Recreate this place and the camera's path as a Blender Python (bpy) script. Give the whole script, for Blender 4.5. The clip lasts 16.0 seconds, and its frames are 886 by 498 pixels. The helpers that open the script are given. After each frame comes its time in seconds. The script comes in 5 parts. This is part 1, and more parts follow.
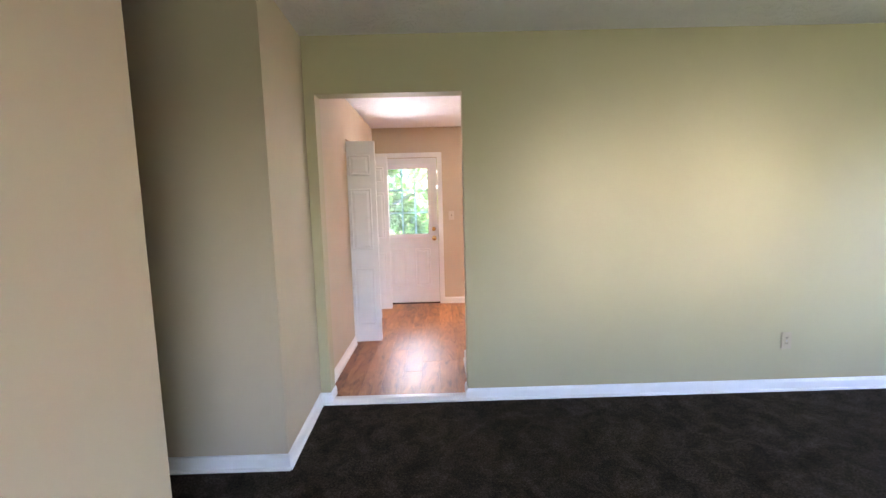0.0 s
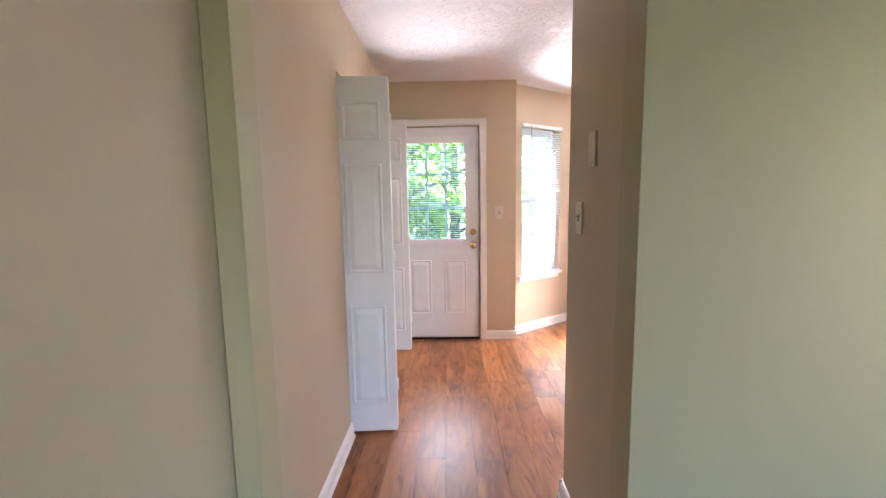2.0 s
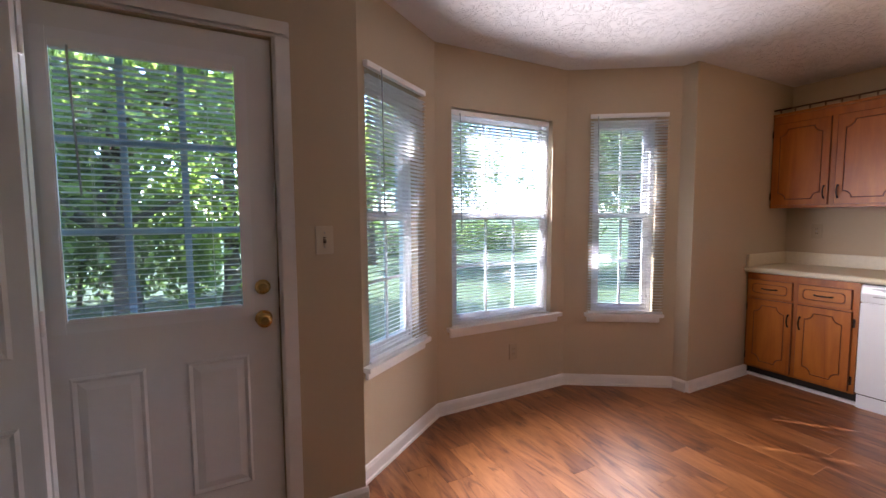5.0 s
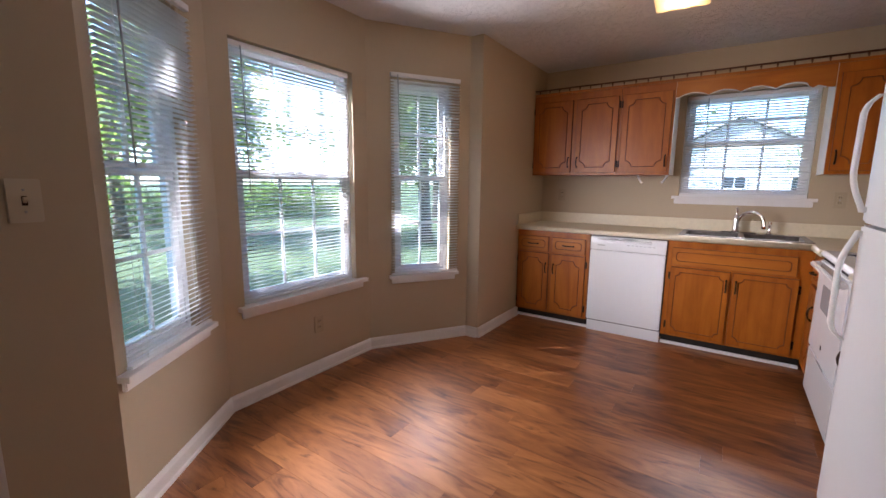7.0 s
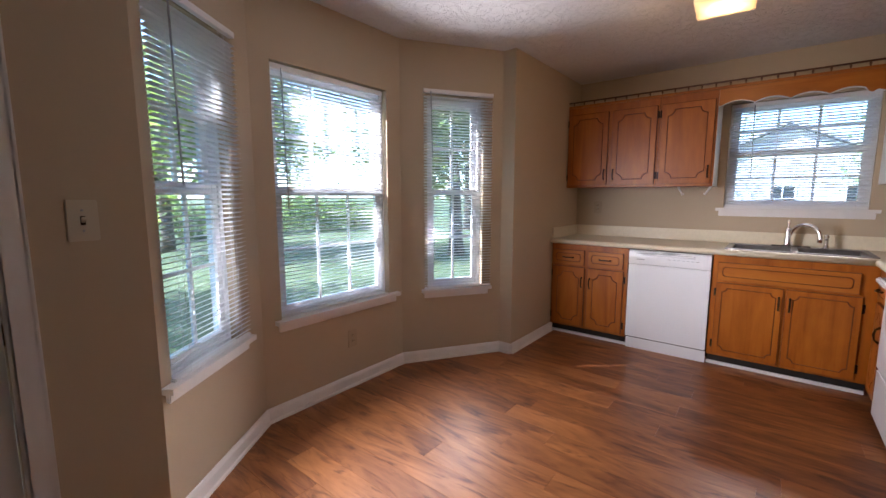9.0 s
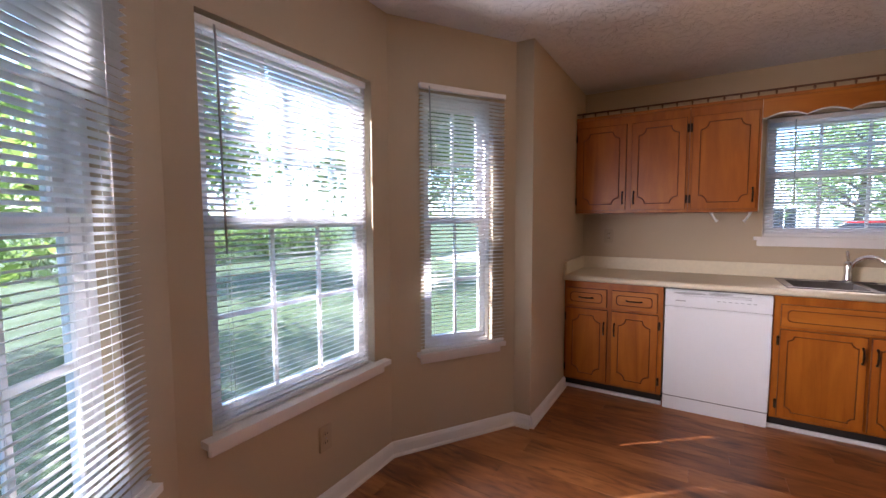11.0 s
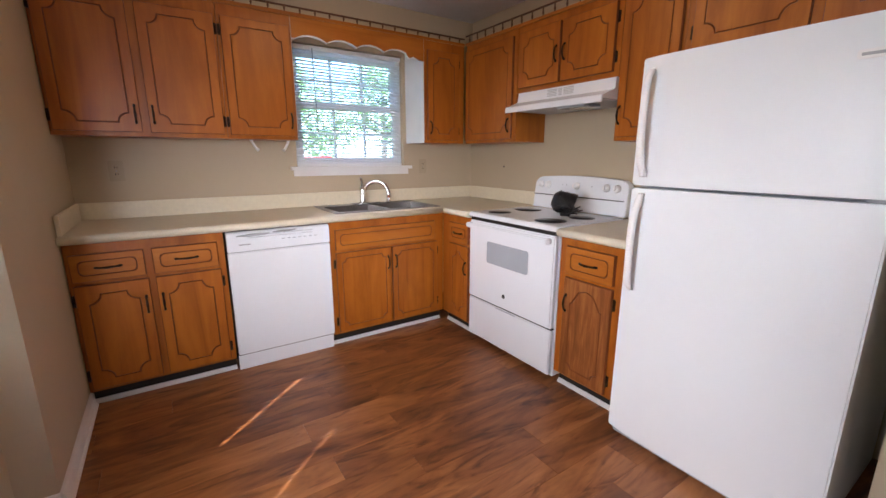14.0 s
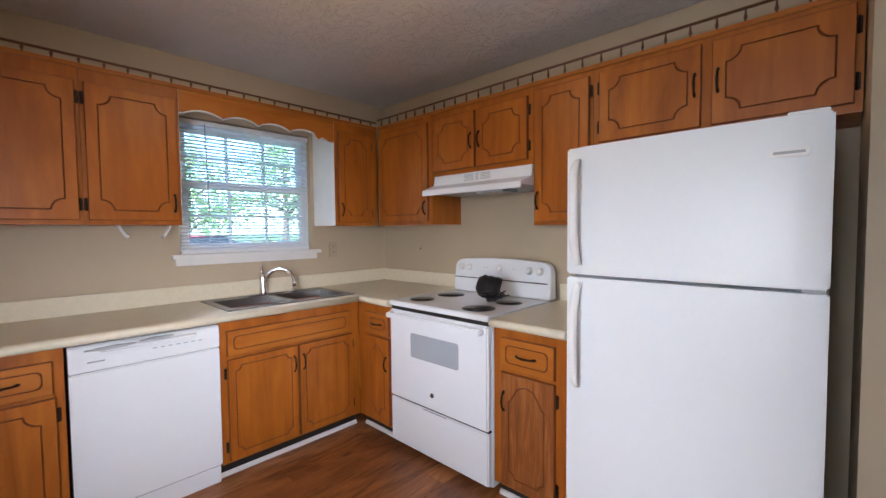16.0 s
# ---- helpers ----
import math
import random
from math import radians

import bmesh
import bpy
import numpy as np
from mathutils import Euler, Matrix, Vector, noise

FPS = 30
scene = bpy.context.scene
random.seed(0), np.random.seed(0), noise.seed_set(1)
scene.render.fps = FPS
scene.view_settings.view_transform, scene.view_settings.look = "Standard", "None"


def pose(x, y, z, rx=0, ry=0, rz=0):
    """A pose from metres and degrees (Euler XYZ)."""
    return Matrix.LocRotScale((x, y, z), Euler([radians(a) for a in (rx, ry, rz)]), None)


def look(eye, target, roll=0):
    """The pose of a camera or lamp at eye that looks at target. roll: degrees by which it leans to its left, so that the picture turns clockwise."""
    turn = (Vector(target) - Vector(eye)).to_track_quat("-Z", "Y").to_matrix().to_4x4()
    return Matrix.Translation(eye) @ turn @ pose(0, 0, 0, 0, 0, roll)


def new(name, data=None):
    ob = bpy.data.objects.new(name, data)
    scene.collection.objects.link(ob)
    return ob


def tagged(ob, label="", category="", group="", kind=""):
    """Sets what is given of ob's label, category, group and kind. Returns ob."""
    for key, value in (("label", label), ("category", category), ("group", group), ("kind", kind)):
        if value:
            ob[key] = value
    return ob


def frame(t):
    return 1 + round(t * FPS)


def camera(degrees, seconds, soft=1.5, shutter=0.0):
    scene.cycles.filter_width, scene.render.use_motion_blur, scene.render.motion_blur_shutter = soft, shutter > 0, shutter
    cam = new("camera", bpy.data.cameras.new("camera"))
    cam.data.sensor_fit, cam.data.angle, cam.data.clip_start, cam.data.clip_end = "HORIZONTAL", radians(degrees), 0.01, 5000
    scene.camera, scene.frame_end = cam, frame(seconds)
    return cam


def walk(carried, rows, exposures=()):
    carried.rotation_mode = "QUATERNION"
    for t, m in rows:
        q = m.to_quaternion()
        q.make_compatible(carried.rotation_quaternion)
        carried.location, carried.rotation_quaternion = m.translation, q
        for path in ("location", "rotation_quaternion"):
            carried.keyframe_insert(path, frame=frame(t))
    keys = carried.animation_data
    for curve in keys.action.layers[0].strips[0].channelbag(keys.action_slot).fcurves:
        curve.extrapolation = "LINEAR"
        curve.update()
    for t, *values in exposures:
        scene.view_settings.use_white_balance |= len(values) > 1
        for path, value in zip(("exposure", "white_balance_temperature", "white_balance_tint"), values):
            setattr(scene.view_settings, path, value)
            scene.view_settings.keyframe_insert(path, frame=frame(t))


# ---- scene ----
cam = camera(94.0, 16.0)
PATH = [
    (0, (0.367, 0.051, 1.373), (0.386, 2.04, 1.161), -1.5),
    (0.5, (0.225, 0.51, 1.365), (0.186, 2.498, 1.157), -1.4),
    (1, (0.182, 0.929, 1.375), (0.106, 2.918, 1.177), -1.5),
    (1.5, (0.099, 1.396, 1.351), (0.048, 3.384, 1.135), -1.2),
    (2, (0.081, 1.861, 1.352), (0.049, 3.847, 1.115), -0.9),
    (2.5, (0.049, 2.334, 1.353), (0.087, 4.323, 1.145), -0.8),
    (3, (0.048, 2.765, 1.341), (0.152, 4.752, 1.135), -0.8),
    (3.2, (0.071, 2.926, 1.354), (0.187, 4.912, 1.149), -1.1),
    (5.3, (0.202, 4.066, 1.314), (1.295, 5.735, 1.18), -0.4),
    (5.5, (0.212, 4.11, 1.317), (1.415, 5.703, 1.186), -0.5),
    (6, (0.24, 4.162, 1.303), (1.663, 5.559, 1.155), -0.2),
    (6.5, (0.252, 4.166, 1.308), (1.817, 5.393, 1.088), 0.3),
    (7, (0.261, 4.162, 1.285), (1.891, 5.279, 0.975), 0.6),
    (7.5, (0.272, 4.159, 1.26), (1.914, 5.231, 0.867), 0.9),
    (8, (0.281, 4.13, 1.251), (1.907, 5.209, 0.811), 0.9),
    (8.5, (0.278, 4.156, 1.247), (1.886, 5.282, 0.864), 0.5),
    (9, (0.268, 4.184, 1.297), (1.815, 5.426, 1.046), 0.0),
    (9.2, (0.279, 4.214, 1.306), (1.79, 5.509, 1.103), -0.1),
    (11.3, (0.847, 5.035, 1.339), (2.639, 5.916, 1.23), -0.4),
    (11.5, (0.931, 5.067, 1.334), (2.797, 5.779, 1.228), -0.3),
    (12, (1.153, 5.132, 1.347), (3.139, 5.35, 1.254), -0.1),
    (12.5, (1.275, 5.206, 1.338), (3.25, 4.907, 1.24), 0.1),
    (13, (1.345, 5.31, 1.339), (3.203, 4.587, 1.175), -0.2),
    (13.5, (1.358, 5.36, 1.32), (3.084, 4.394, 1.023), -0.3),
    (14, (1.373, 5.363, 1.28), (2.998, 4.283, 0.842), 0.1),
    (14.5, (1.384, 5.365, 1.255), (2.978, 4.252, 0.786), 0.4),
    (15, (1.404, 5.397, 1.296), (3.0, 4.24, 0.963), 0.4),
    (15.5, (1.484, 5.387, 1.323), (3.036, 4.139, 1.136), -0.0),
    (16, (1.615, 5.274, 1.339), (2.99, 3.824, 1.25), -0.5),
]
EXPOSURES = [(0.0, 6.25, 6100, 29), (1.6, 5.95, 5950, 26), (2.5, 6.0, 5400, 19), (3.2, 4.95, 5150, 16), (5.3, 3.75, 6100, 28), (8.0, 3.55, 5950, 24), (9.2, 3.55, 5950, 24),
             (12.0, 3.5, 6200, 33), (13.5, 3.95, 5850, 21), (14.5, 3.95, 5850, 21), (16.0, 3.85, 5550, 17)]
walk(cam, [(t, look(eye, target, roll)) for t, eye, target, roll in PATH], EXPOSURES)

# ---- world, sun, lamps ----
SUN_EL, SUN_AZ = radians(42), math.atan2(-0.65, 0.76)
world = bpy.data.worlds.new("world")
scene.world = world
world.use_nodes = True
sky = world.node_tree.nodes.new("ShaderNodeTexSky")
sky.sky_type = "NISHITA"
sky.sun_disc = False
sky.sun_elevation = SUN_EL
sky.sun_rotation = SUN_AZ
world.node_tree.nodes["Background"].inputs[1].default_value = 0.085
world.node_tree.links.new(sky.outputs[0], world.node_tree.nodes["Background"].inputs[0])
sun_data = bpy.data.lights.new("sun", "SUN")
sun_data.energy, sun_data.angle, sun_data.color = 2.3, radians(0.55), (1.0, 0.96, 0.89)
sun = new("sun", sun_data)
sun.matrix_world = look((-6.5 * 0.743, 7.6 * 0.743 + 5, 7), (0.0, 5.0, 0.31))
for wx, w, watts, spread in ((1.42, 0.46, 0.022, 13), (2.36, 0.74, 0.036, 13), (1.45, 0.85, 0.18, 180), (2.45, 0.85, 0.18, 180)):
    # low daylight straight through the two windows behind, and the wide glow of the sky in them
    ld = bpy.data.lights.new("window_light", "AREA")
    ld.shape, ld.size, ld.size_y, ld.energy, ld.color, ld.spread = "RECTANGLE", w, 1.15, watts, (1.0, 0.96, 0.86), radians(spread)
    new("window_light", ld).matrix_world = look((wx, -3.53, 1.38), (wx, 0, 1.38))
# and through the window in the east wall
ld = bpy.data.lights.new("window_light", "AREA")
ld.shape, ld.size, ld.size_y, ld.energy, ld.color = "RECTANGLE", 1.1, 1.25, 0.20, (1.0, 0.96, 0.86)
new("window_light", ld).matrix_world = look((5.49, 1.2, 1.35), (0, 1.2, 1.3))


def sky_lamp(x, y, z, turn, w, watts, slope, spread=44, tall=0.06):
    """An added lamp that stands in for daylight at a window's opening, as if thrown up by the blind's slats (slope > 0)
    or slanting down between them; turn is the lamp's heading.
    """
    d = bpy.data.lights.new("window_fill", "AREA")
    d.shape, d.size, d.size_y, d.energy, d.color, d.spread = "RECTANGLE", w, tall, watts, (1.0, 0.955, 0.87), radians(spread)
    m = Matrix.Translation((x, y, z)) @ Matrix.Rotation(radians(turn), 4, "Z")
    new("window_fill", d).matrix_world = m @ pose(0, -0.07, 0, -90 - slope, 0, 0)


# fill lamps at the bay windows: level into the room, slanting down on the floor, and up on the near ceiling
for x, y, w, level, level_turn, down, up, turn in ((0.995, 6.092, 0.42, 0.66, 60, 0.30, 0.26, 36), (1.932, 6.370, 0.74, 0.34, 8, 0.12, 0.27, 0), (2.866, 6.145, 0.38, 0.13, 14, 0.14, 0.18, -33)):
    sky_lamp(x, y, 1.25, level_turn, w * 0.9, level, -8, 54, 1.1)
    sky_lamp(x, y, 0.92, turn, w, down, -42, 78)
    sky_lamp(x, y, 1.47, turn, w, up * 0.85, 42, 82)
# more fill lamps: sink window, back door, and across the bay's west wall
sky_lamp(4.55, 4.10, 1.25, -90, 0.80, 0.05, -28)
sky_lamp(-0.035, 5.77, 1.60, 0, 0.50, 0.065, 30, 57)
sky_lamp(2.866, 6.145, 1.0, -75, 0.30, 0.28, -22, 42)
sky_lamp(-0.035, 5.77, 1.14, 14, 0.50, 0.035, -30, 56)
ld = bpy.data.lights.new("bulb_light", "POINT")
ld.energy, ld.color, ld.shadow_soft_size = 0.42, (1.0, 0.62, 0.28), 0.06
new("bulb_light", ld).matrix_world = pose(3.04, 4.48, 2.235)


# ---- materials ----
def nodes_of(name):
    m = bpy.data.materials.new(name)
    m.use_nodes = True
    nt = m.node_tree
    return m, nt, nt.nodes["Principled BSDF"], nt.nodes.new, nt.links.new


def ramp(nt, fac, stops):
    r = nt.nodes.new("ShaderNodeValToRGB")
    while len(r.color_ramp.elements) < len(stops):
        r.color_ramp.elements.new(0.5)
    for e, (p, c) in zip(r.color_ramp.elements, stops):
        e.position, e.color = p, (*c, 1)
    nt.links.new(fac, r.inputs[0])
    return r.outputs[0]


def coords(nt, scale=(1, 1, 1), shift=True):
    tc = nt.nodes.new("ShaderNodeTexCoord")
    mp = nt.nodes.new("ShaderNodeMapping")
    mp.inputs["Scale"].default_value = scale
    nt.links.new(tc.outputs["Object"], mp.inputs["Vector"])
    if shift:
        oi = nt.nodes.new("ShaderNodeObjectInfo")
        mu = nt.nodes.new("ShaderNodeMath")
        mu.operation = "MULTIPLY"
        mu.inputs[1].default_value = 37.0
        nt.links.new(oi.outputs["Random"], mu.inputs[0])
        nt.links.new(mu.outputs[0], mp.inputs["Location"])
    return mp.outputs[0]


def noise_tex(nt, vec, scale, detail=4.0, rough=0.55, dist=0.0):
    n = nt.nodes.new("ShaderNodeTexNoise")
    n.inputs["Scale"].default_value, n.inputs["Detail"].default_value = scale, detail
    n.inputs["Roughness"].default_value, n.inputs["Distortion"].default_value = rough, dist
    nt.links.new(vec, n.inputs["Vector"])
    return n.outputs["Fac"]


def bump(nt, b, height, strength, dist=0.002):
    bn = nt.nodes.new("ShaderNodeBump")
    bn.inputs["Strength"].default_value, bn.inputs["Distance"].default_value = strength, dist
    nt.links.new(height, bn.inputs["Height"])
    nt.links.new(bn.outputs[0], b.inputs["Normal"])


def plain(name, col, rough=0.5, metal=0.0, var=0.08, scale=4.0, bstr=0.05, bscale=120.0, spec=0.5, rvar=0.07):
    """A surface with two scales of variation: broad tone and fine relief."""
    m, nt, b, _, link = nodes_of(name)
    v = coords(nt)
    lo, hi = [c * (1 - var) for c in col], [min(1, c * (1 + var)) for c in col]
    link(ramp(nt, noise_tex(nt, v, scale, 6), [(0.3, lo), (0.7, hi)]), b.inputs["Base Color"])
    rr = nt.nodes.new("ShaderNodeMapRange")
    rr.inputs[3].default_value, rr.inputs[4].default_value = max(0.02, rough - rvar), min(1, rough + rvar)
    link(noise_tex(nt, v, scale * 5), rr.inputs[0])
    link(rr.outputs[0], b.inputs["Roughness"])
    b.inputs["Metallic"].default_value = metal
    b.inputs["Specular IOR Level"].default_value = spec
    if bstr:
        bump(nt, b, noise_tex(nt, v, bscale, 3), bstr, 0.001)
    return m


def wood(name, dark, mid, light, rough, along, stretch, bstr=0.12, coat=0.0):
    """Stained wood: streaks along one axis, broad tone changes and a few dark flecks."""
    m, nt, b, _, link = nodes_of(name)
    sc = [stretch] * 3
    sc["xyz".index(along)] = stretch * 0.085
    v = coords(nt, sc)
    w = coords(nt, [1.6 if a != along else 0.55 for a in "xyz"])
    g = noise_tex(nt, v, 1.0, 7, 0.62, 0.9)
    broad = noise_tex(nt, w, 2.2, 5, 0.6, 1.2)
    mx = nt.nodes.new("ShaderNodeMath")
    mx.operation = "MULTIPLY_ADD"
    mx.inputs[1].default_value = 0.55
    link(g, mx.inputs[0])
    m2 = nt.nodes.new("ShaderNodeMath")
    m2.operation = "MULTIPLY"
    m2.inputs[1].default_value = 0.45
    link(broad, m2.inputs[0])
    link(m2.outputs[0], mx.inputs[2])
    link(ramp(nt, mx.outputs[0], [(0.34, dark), (0.5, mid), (0.66, light)]), b.inputs["Base Color"])
    b.inputs["Roughness"].default_value = rough
    b.inputs["Specular IOR Level"].default_value = 0.35
    if coat:
        b.inputs["Coat Weight"].default_value, b.inputs["Coat Roughness"].default_value = coat, 0.3
    bump(nt, b, g, bstr, 0.0008)
    return m


def ceiling_material():
    m, nt, b, _, link = nodes_of("stomped_ceiling")
    v = coords(nt, shift=False)
    link(ramp(nt, noise_tex(nt, v, 1.3, 5), [(0.3, (0.70, 0.69, 0.68)), (0.7, (0.78, 0.77, 0.76))]), b.inputs["Base Color"])
    b.inputs["Roughness"].default_value = 0.85
    n = noise_tex(nt, v, 9.0, 6, 0.66, 2.8)
    s = ramp(nt, n, [(0.50, (0, 0, 0)), (0.58, (1, 1, 1))])
    bump(nt, b, s, 0.7, 0.006)
    return m


def carpet_material():
    m, nt, b, _, link = nodes_of("brown_carpet")
    v = coords(nt, shift=False)
    f = noise_tex(nt, v, 95, 4, 0.7)
    g = noise_tex(nt, v, 7, 6, 0.7, 0.6)
    ad = nt.nodes.new("ShaderNodeMath")
    ad.operation = "MULTIPLY_ADD"
    ad.inputs[1].default_value = 0.45
    link(g, ad.inputs[0])
    hf = nt.nodes.new("ShaderNodeMath")
    hf.operation = "MULTIPLY"
    hf.inputs[1].default_value = 0.55
    link(f, hf.inputs[0]), link(hf.outputs[0], ad.inputs[2])
    link(ramp(nt, ad.outputs[0], [(0.36, (0.010, 0.007, 0.005)), (0.5, (0.030, 0.022, 0.0155)), (0.64, (0.078, 0.060, 0.044))]), b.inputs["Base Color"])
    b.inputs["Roughness"].default_value = 1.0
    b.inputs["Specular IOR Level"].default_value = 0.1
    bump(nt, b, f, 0.9, 0.012)
    return m


def grass_material():
    m, nt, b, _, link = nodes_of("lawn_grass")
    v = coords(nt, shift=False)
    f = noise_tex(nt, v, 0.55, 8, 0.7)
    link(ramp(nt, f, [(0.3, (0.042, 0.064, 0.020)), (0.5, (0.085, 0.115, 0.038)), (0.72, (0.12, 0.15, 0.055))]), b.inputs["Base Color"])
    b.inputs["Roughness"].default_value = 0.9
    bump(nt, b, noise_tex(nt, v, 30, 4), 0.8, 0.05)
    return m


def leaf_material(name, a, c):
    m, nt, b, _, link = nodes_of(name)
    ge = nt.nodes.new("ShaderNodeNewGeometry")
    link(ramp(nt, ge.outputs["Random Per Island"], [(0.0, a), (0.6, c), (1.0, [x * 1.35 for x in c])]), b.inputs["Base Color"])
    b.inputs["Roughness"].default_value = 0.55
    tr = nt.nodes.new("ShaderNodeBsdfTranslucent")
    tr.inputs[0].default_value = (c[0] * 3.0, c[1] * 3.0, c[2] * 1.6, 1)
    mx = nt.nodes.new("ShaderNodeMixShader")
    mx.inputs[0].default_value = 0.50
    link(b.outputs[0], mx.inputs[1]), link(tr.outputs[0], mx.inputs[2])
    link(mx.outputs[0], nt.nodes["Material Output"].inputs[0])
    return m


def glass_material():
    m, nt, b, _, link = nodes_of("window_glass")
    t = nt.nodes.new("ShaderNodeBsdfTransparent")
    t.inputs[0].default_value = (0.80, 0.90, 0.96, 1)
    g = nt.nodes.new("ShaderNodeBsdfGlossy")
    g.inputs["Roughness"].default_value = 0.02
    mx = nt.nodes.new("ShaderNodeMixShader")
    mx.inputs[0].default_value = 0.06
    link(t.outputs[0], mx.inputs[1]), link(g.outputs[0], mx.inputs[2])
    link(mx.outputs[0], nt.nodes["Material Output"].inputs[0])
    return m


def slat_material():
    m, nt, b, _, link = nodes_of("white_vinyl_slat")
    v = coords(nt)
    link(ramp(nt, noise_tex(nt, v, 6), [(0.3, (0.78, 0.81, 0.84)), (0.7, (0.84, 0.87, 0.89))]), b.inputs["Base Color"])
    b.inputs["Roughness"].default_value = 0.35
    tr = nt.nodes.new("ShaderNodeBsdfTranslucent")
    tr.inputs[0].default_value = (0.85, 0.87, 0.86, 1)
    mx = nt.nodes.new("ShaderNodeMixShader")
    mx.inputs[0].default_value = 0.38
    link(b.outputs[0], mx.inputs[1]), link(tr.outputs[0], mx.inputs[2])
    link(mx.outputs[0], nt.nodes["Material Output"].inputs[0])
    return m


def glow(name, col, strength):
    m, nt, b, _, link = nodes_of(name)
    v = coords(nt, shift=False)
    b.inputs["Base Color"].default_value = (0.8, 0.7, 0.5, 1)
    b.inputs["Emission Color"].default_value = (*col, 1)
    r = nt.nodes.new("ShaderNodeMapRange")
    r.inputs[3].default_value, r.inputs[4].default_value = strength * 0.7, strength * 1.3
    link(noise_tex(nt, v, 25, 3), r.inputs[0])
    link(r.outputs[0], b.inputs["Emission Strength"])
    return m


def plank_material():
    """Hickory-look laminate: a tone for each plank, long streaks, dark blotches and small knots."""
    m, nt, b, _, link = nodes_of("laminate_plank")
    oi = nt.nodes.new("ShaderNodeObjectInfo")
    fine = noise_tex(nt, coords(nt, (90, 8.0, 1)), 1.0, 5, 0.6, 0.5)
    streak = noise_tex(nt, coords(nt, (7.5, 1.9, 1)), 1.0, 4, 0.55, 1.6)
    blotch = noise_tex(nt, coords(nt, (13, 2.3, 1)), 1.0, 4, 0.56, 2.2)

    def mix(op, x, y):
        n = nt.nodes.new("ShaderNodeMath")
        n.operation = op
        for i, q in enumerate((x, y)):
            if isinstance(q, float):
                n.inputs[i].default_value = q
            else:
                link(q, n.inputs[i])
        return n.outputs[0]
    tone = mix("ADD", mix("MULTIPLY", streak, 0.70), mix("ADD", mix("MULTIPLY", fine, 0.10), mix("MULTIPLY", oi.outputs["Random"], 0.17)))
    base = ramp(nt, tone, [(0.30, (0.15, 0.050, 0.015)), (0.42, (0.25, 0.089, 0.026)), (0.54, (0.35, 0.135, 0.040)), (0.68, (0.46, 0.195, 0.064))])
    dark = ramp(nt, blotch, [(0.30, (0.30, 0.24, 0.21)), (0.37, (0.55, 0.48, 0.44)), (0.45, (0.88, 0.85, 0.83)), (0.53, (1, 1, 1))])
    mul = nt.nodes.new("ShaderNodeMix")
    mul.data_type, mul.blend_type = "RGBA", "MULTIPLY"
    mul.inputs[0].default_value = 0.85
    link(base, mul.inputs[6]), link(dark, mul.inputs[7])
    link(mul.outputs[2], b.inputs["Base Color"])
    b.inputs["Roughness"].default_value = 0.42
    b.inputs["Coat Weight"].default_value, b.inputs["Coat Roughness"].default_value = 0.25, 0.34
    b.inputs["Specular IOR Level"].default_value = 0.42
    bump(nt, b, fine, 0.08, 0.0008)
    return m


WALL = plain("beige_wall_paint", (0.49, 0.405, 0.278), 0.6, var=0.035, scale=1.5, bstr=0.12, bscale=260)
# beige paint with the living room's greenish bounce light mixed into its colour
LWALL = plain("beige_wall_green_bounce", (0.425, 0.376, 0.222), 0.55, var=0.035, scale=1.3, bstr=0.12, bscale=260)
TRIM = plain("white_trim_paint", (0.78, 0.77, 0.75), 0.35, var=0.03, scale=8, bstr=0.05)
DOORW = plain("white_door_paint", (0.74, 0.745, 0.74), 0.4, var=0.03, scale=6, bstr=0.06)
VINYL = plain("white_vinyl_frame", (0.78, 0.79, 0.80), 0.35, var=0.03, scale=9, bstr=0.0)
CEIL = ceiling_material()
CARPET = carpet_material()
GRASS = grass_material()
GLASS = glass_material()
SLAT = slat_material()
OAK = wood("honey_stained_wood", (0.24, 0.064, 0.005), (0.355, 0.104, 0.008), (0.46, 0.150, 0.013), 0.36, "z", 12, 0.05, 0.06)
OAKX = wood("honey_stained_wood_rail", (0.28, 0.082, 0.008), (0.39, 0.127, 0.013), (0.47, 0.165, 0.020), 0.36, "x", 12, 0.05, 0.06)
WORN = wood("worn_stained_wood", (0.10, 0.028, 0.006), (0.23, 0.072, 0.014), (0.37, 0.145, 0.038), 0.5, "z", 42, 0.2)
STAIN = plain("dark_groove_stain", (0.19, 0.052, 0.011), 0.5, var=0.2, scale=12)
PLANK = plank_material()
SUB = plain("dark_joint", (0.03, 0.014, 0.008), 0.8)
BRONZE = plain("dark_bronze", (0.035, 0.020, 0.013), 0.42, 0.8, var=0.25, scale=30)
RAILW = plain("brown_stained_rail", (0.11, 0.042, 0.018), 0.45, var=0.2, scale=20)
BRASS = plain("polished_brass", (0.72, 0.48, 0.18), 0.22, 1.0, var=0.06)
CHROME = plain("chrome", (0.78, 0.78, 0.78), 0.13, 1.0, var=0.03, bstr=0)
STEEL = plain("brushed_steel", (0.24, 0.235, 0.23), 0.34, 1.0, var=0.06, scale=20, bstr=0.06, bscale=300)
CREAM = plain("cream_laminate", (0.72, 0.66, 0.50), 0.38, var=0.04, scale=40, bstr=0.03, bscale=200)
APPL = plain("white_enamel", (0.78, 0.81, 0.84), 0.25, var=0.01, scale=2, bstr=0.0, rvar=0.01)
FRDG = plain("white_textured_steel", (0.78, 0.815, 0.835), 0.34, var=0.01, scale=2, bstr=0.06, bscale=420, rvar=0.01)
GREYP = plain("grey_plastic", (0.36, 0.38, 0.40), 0.45)
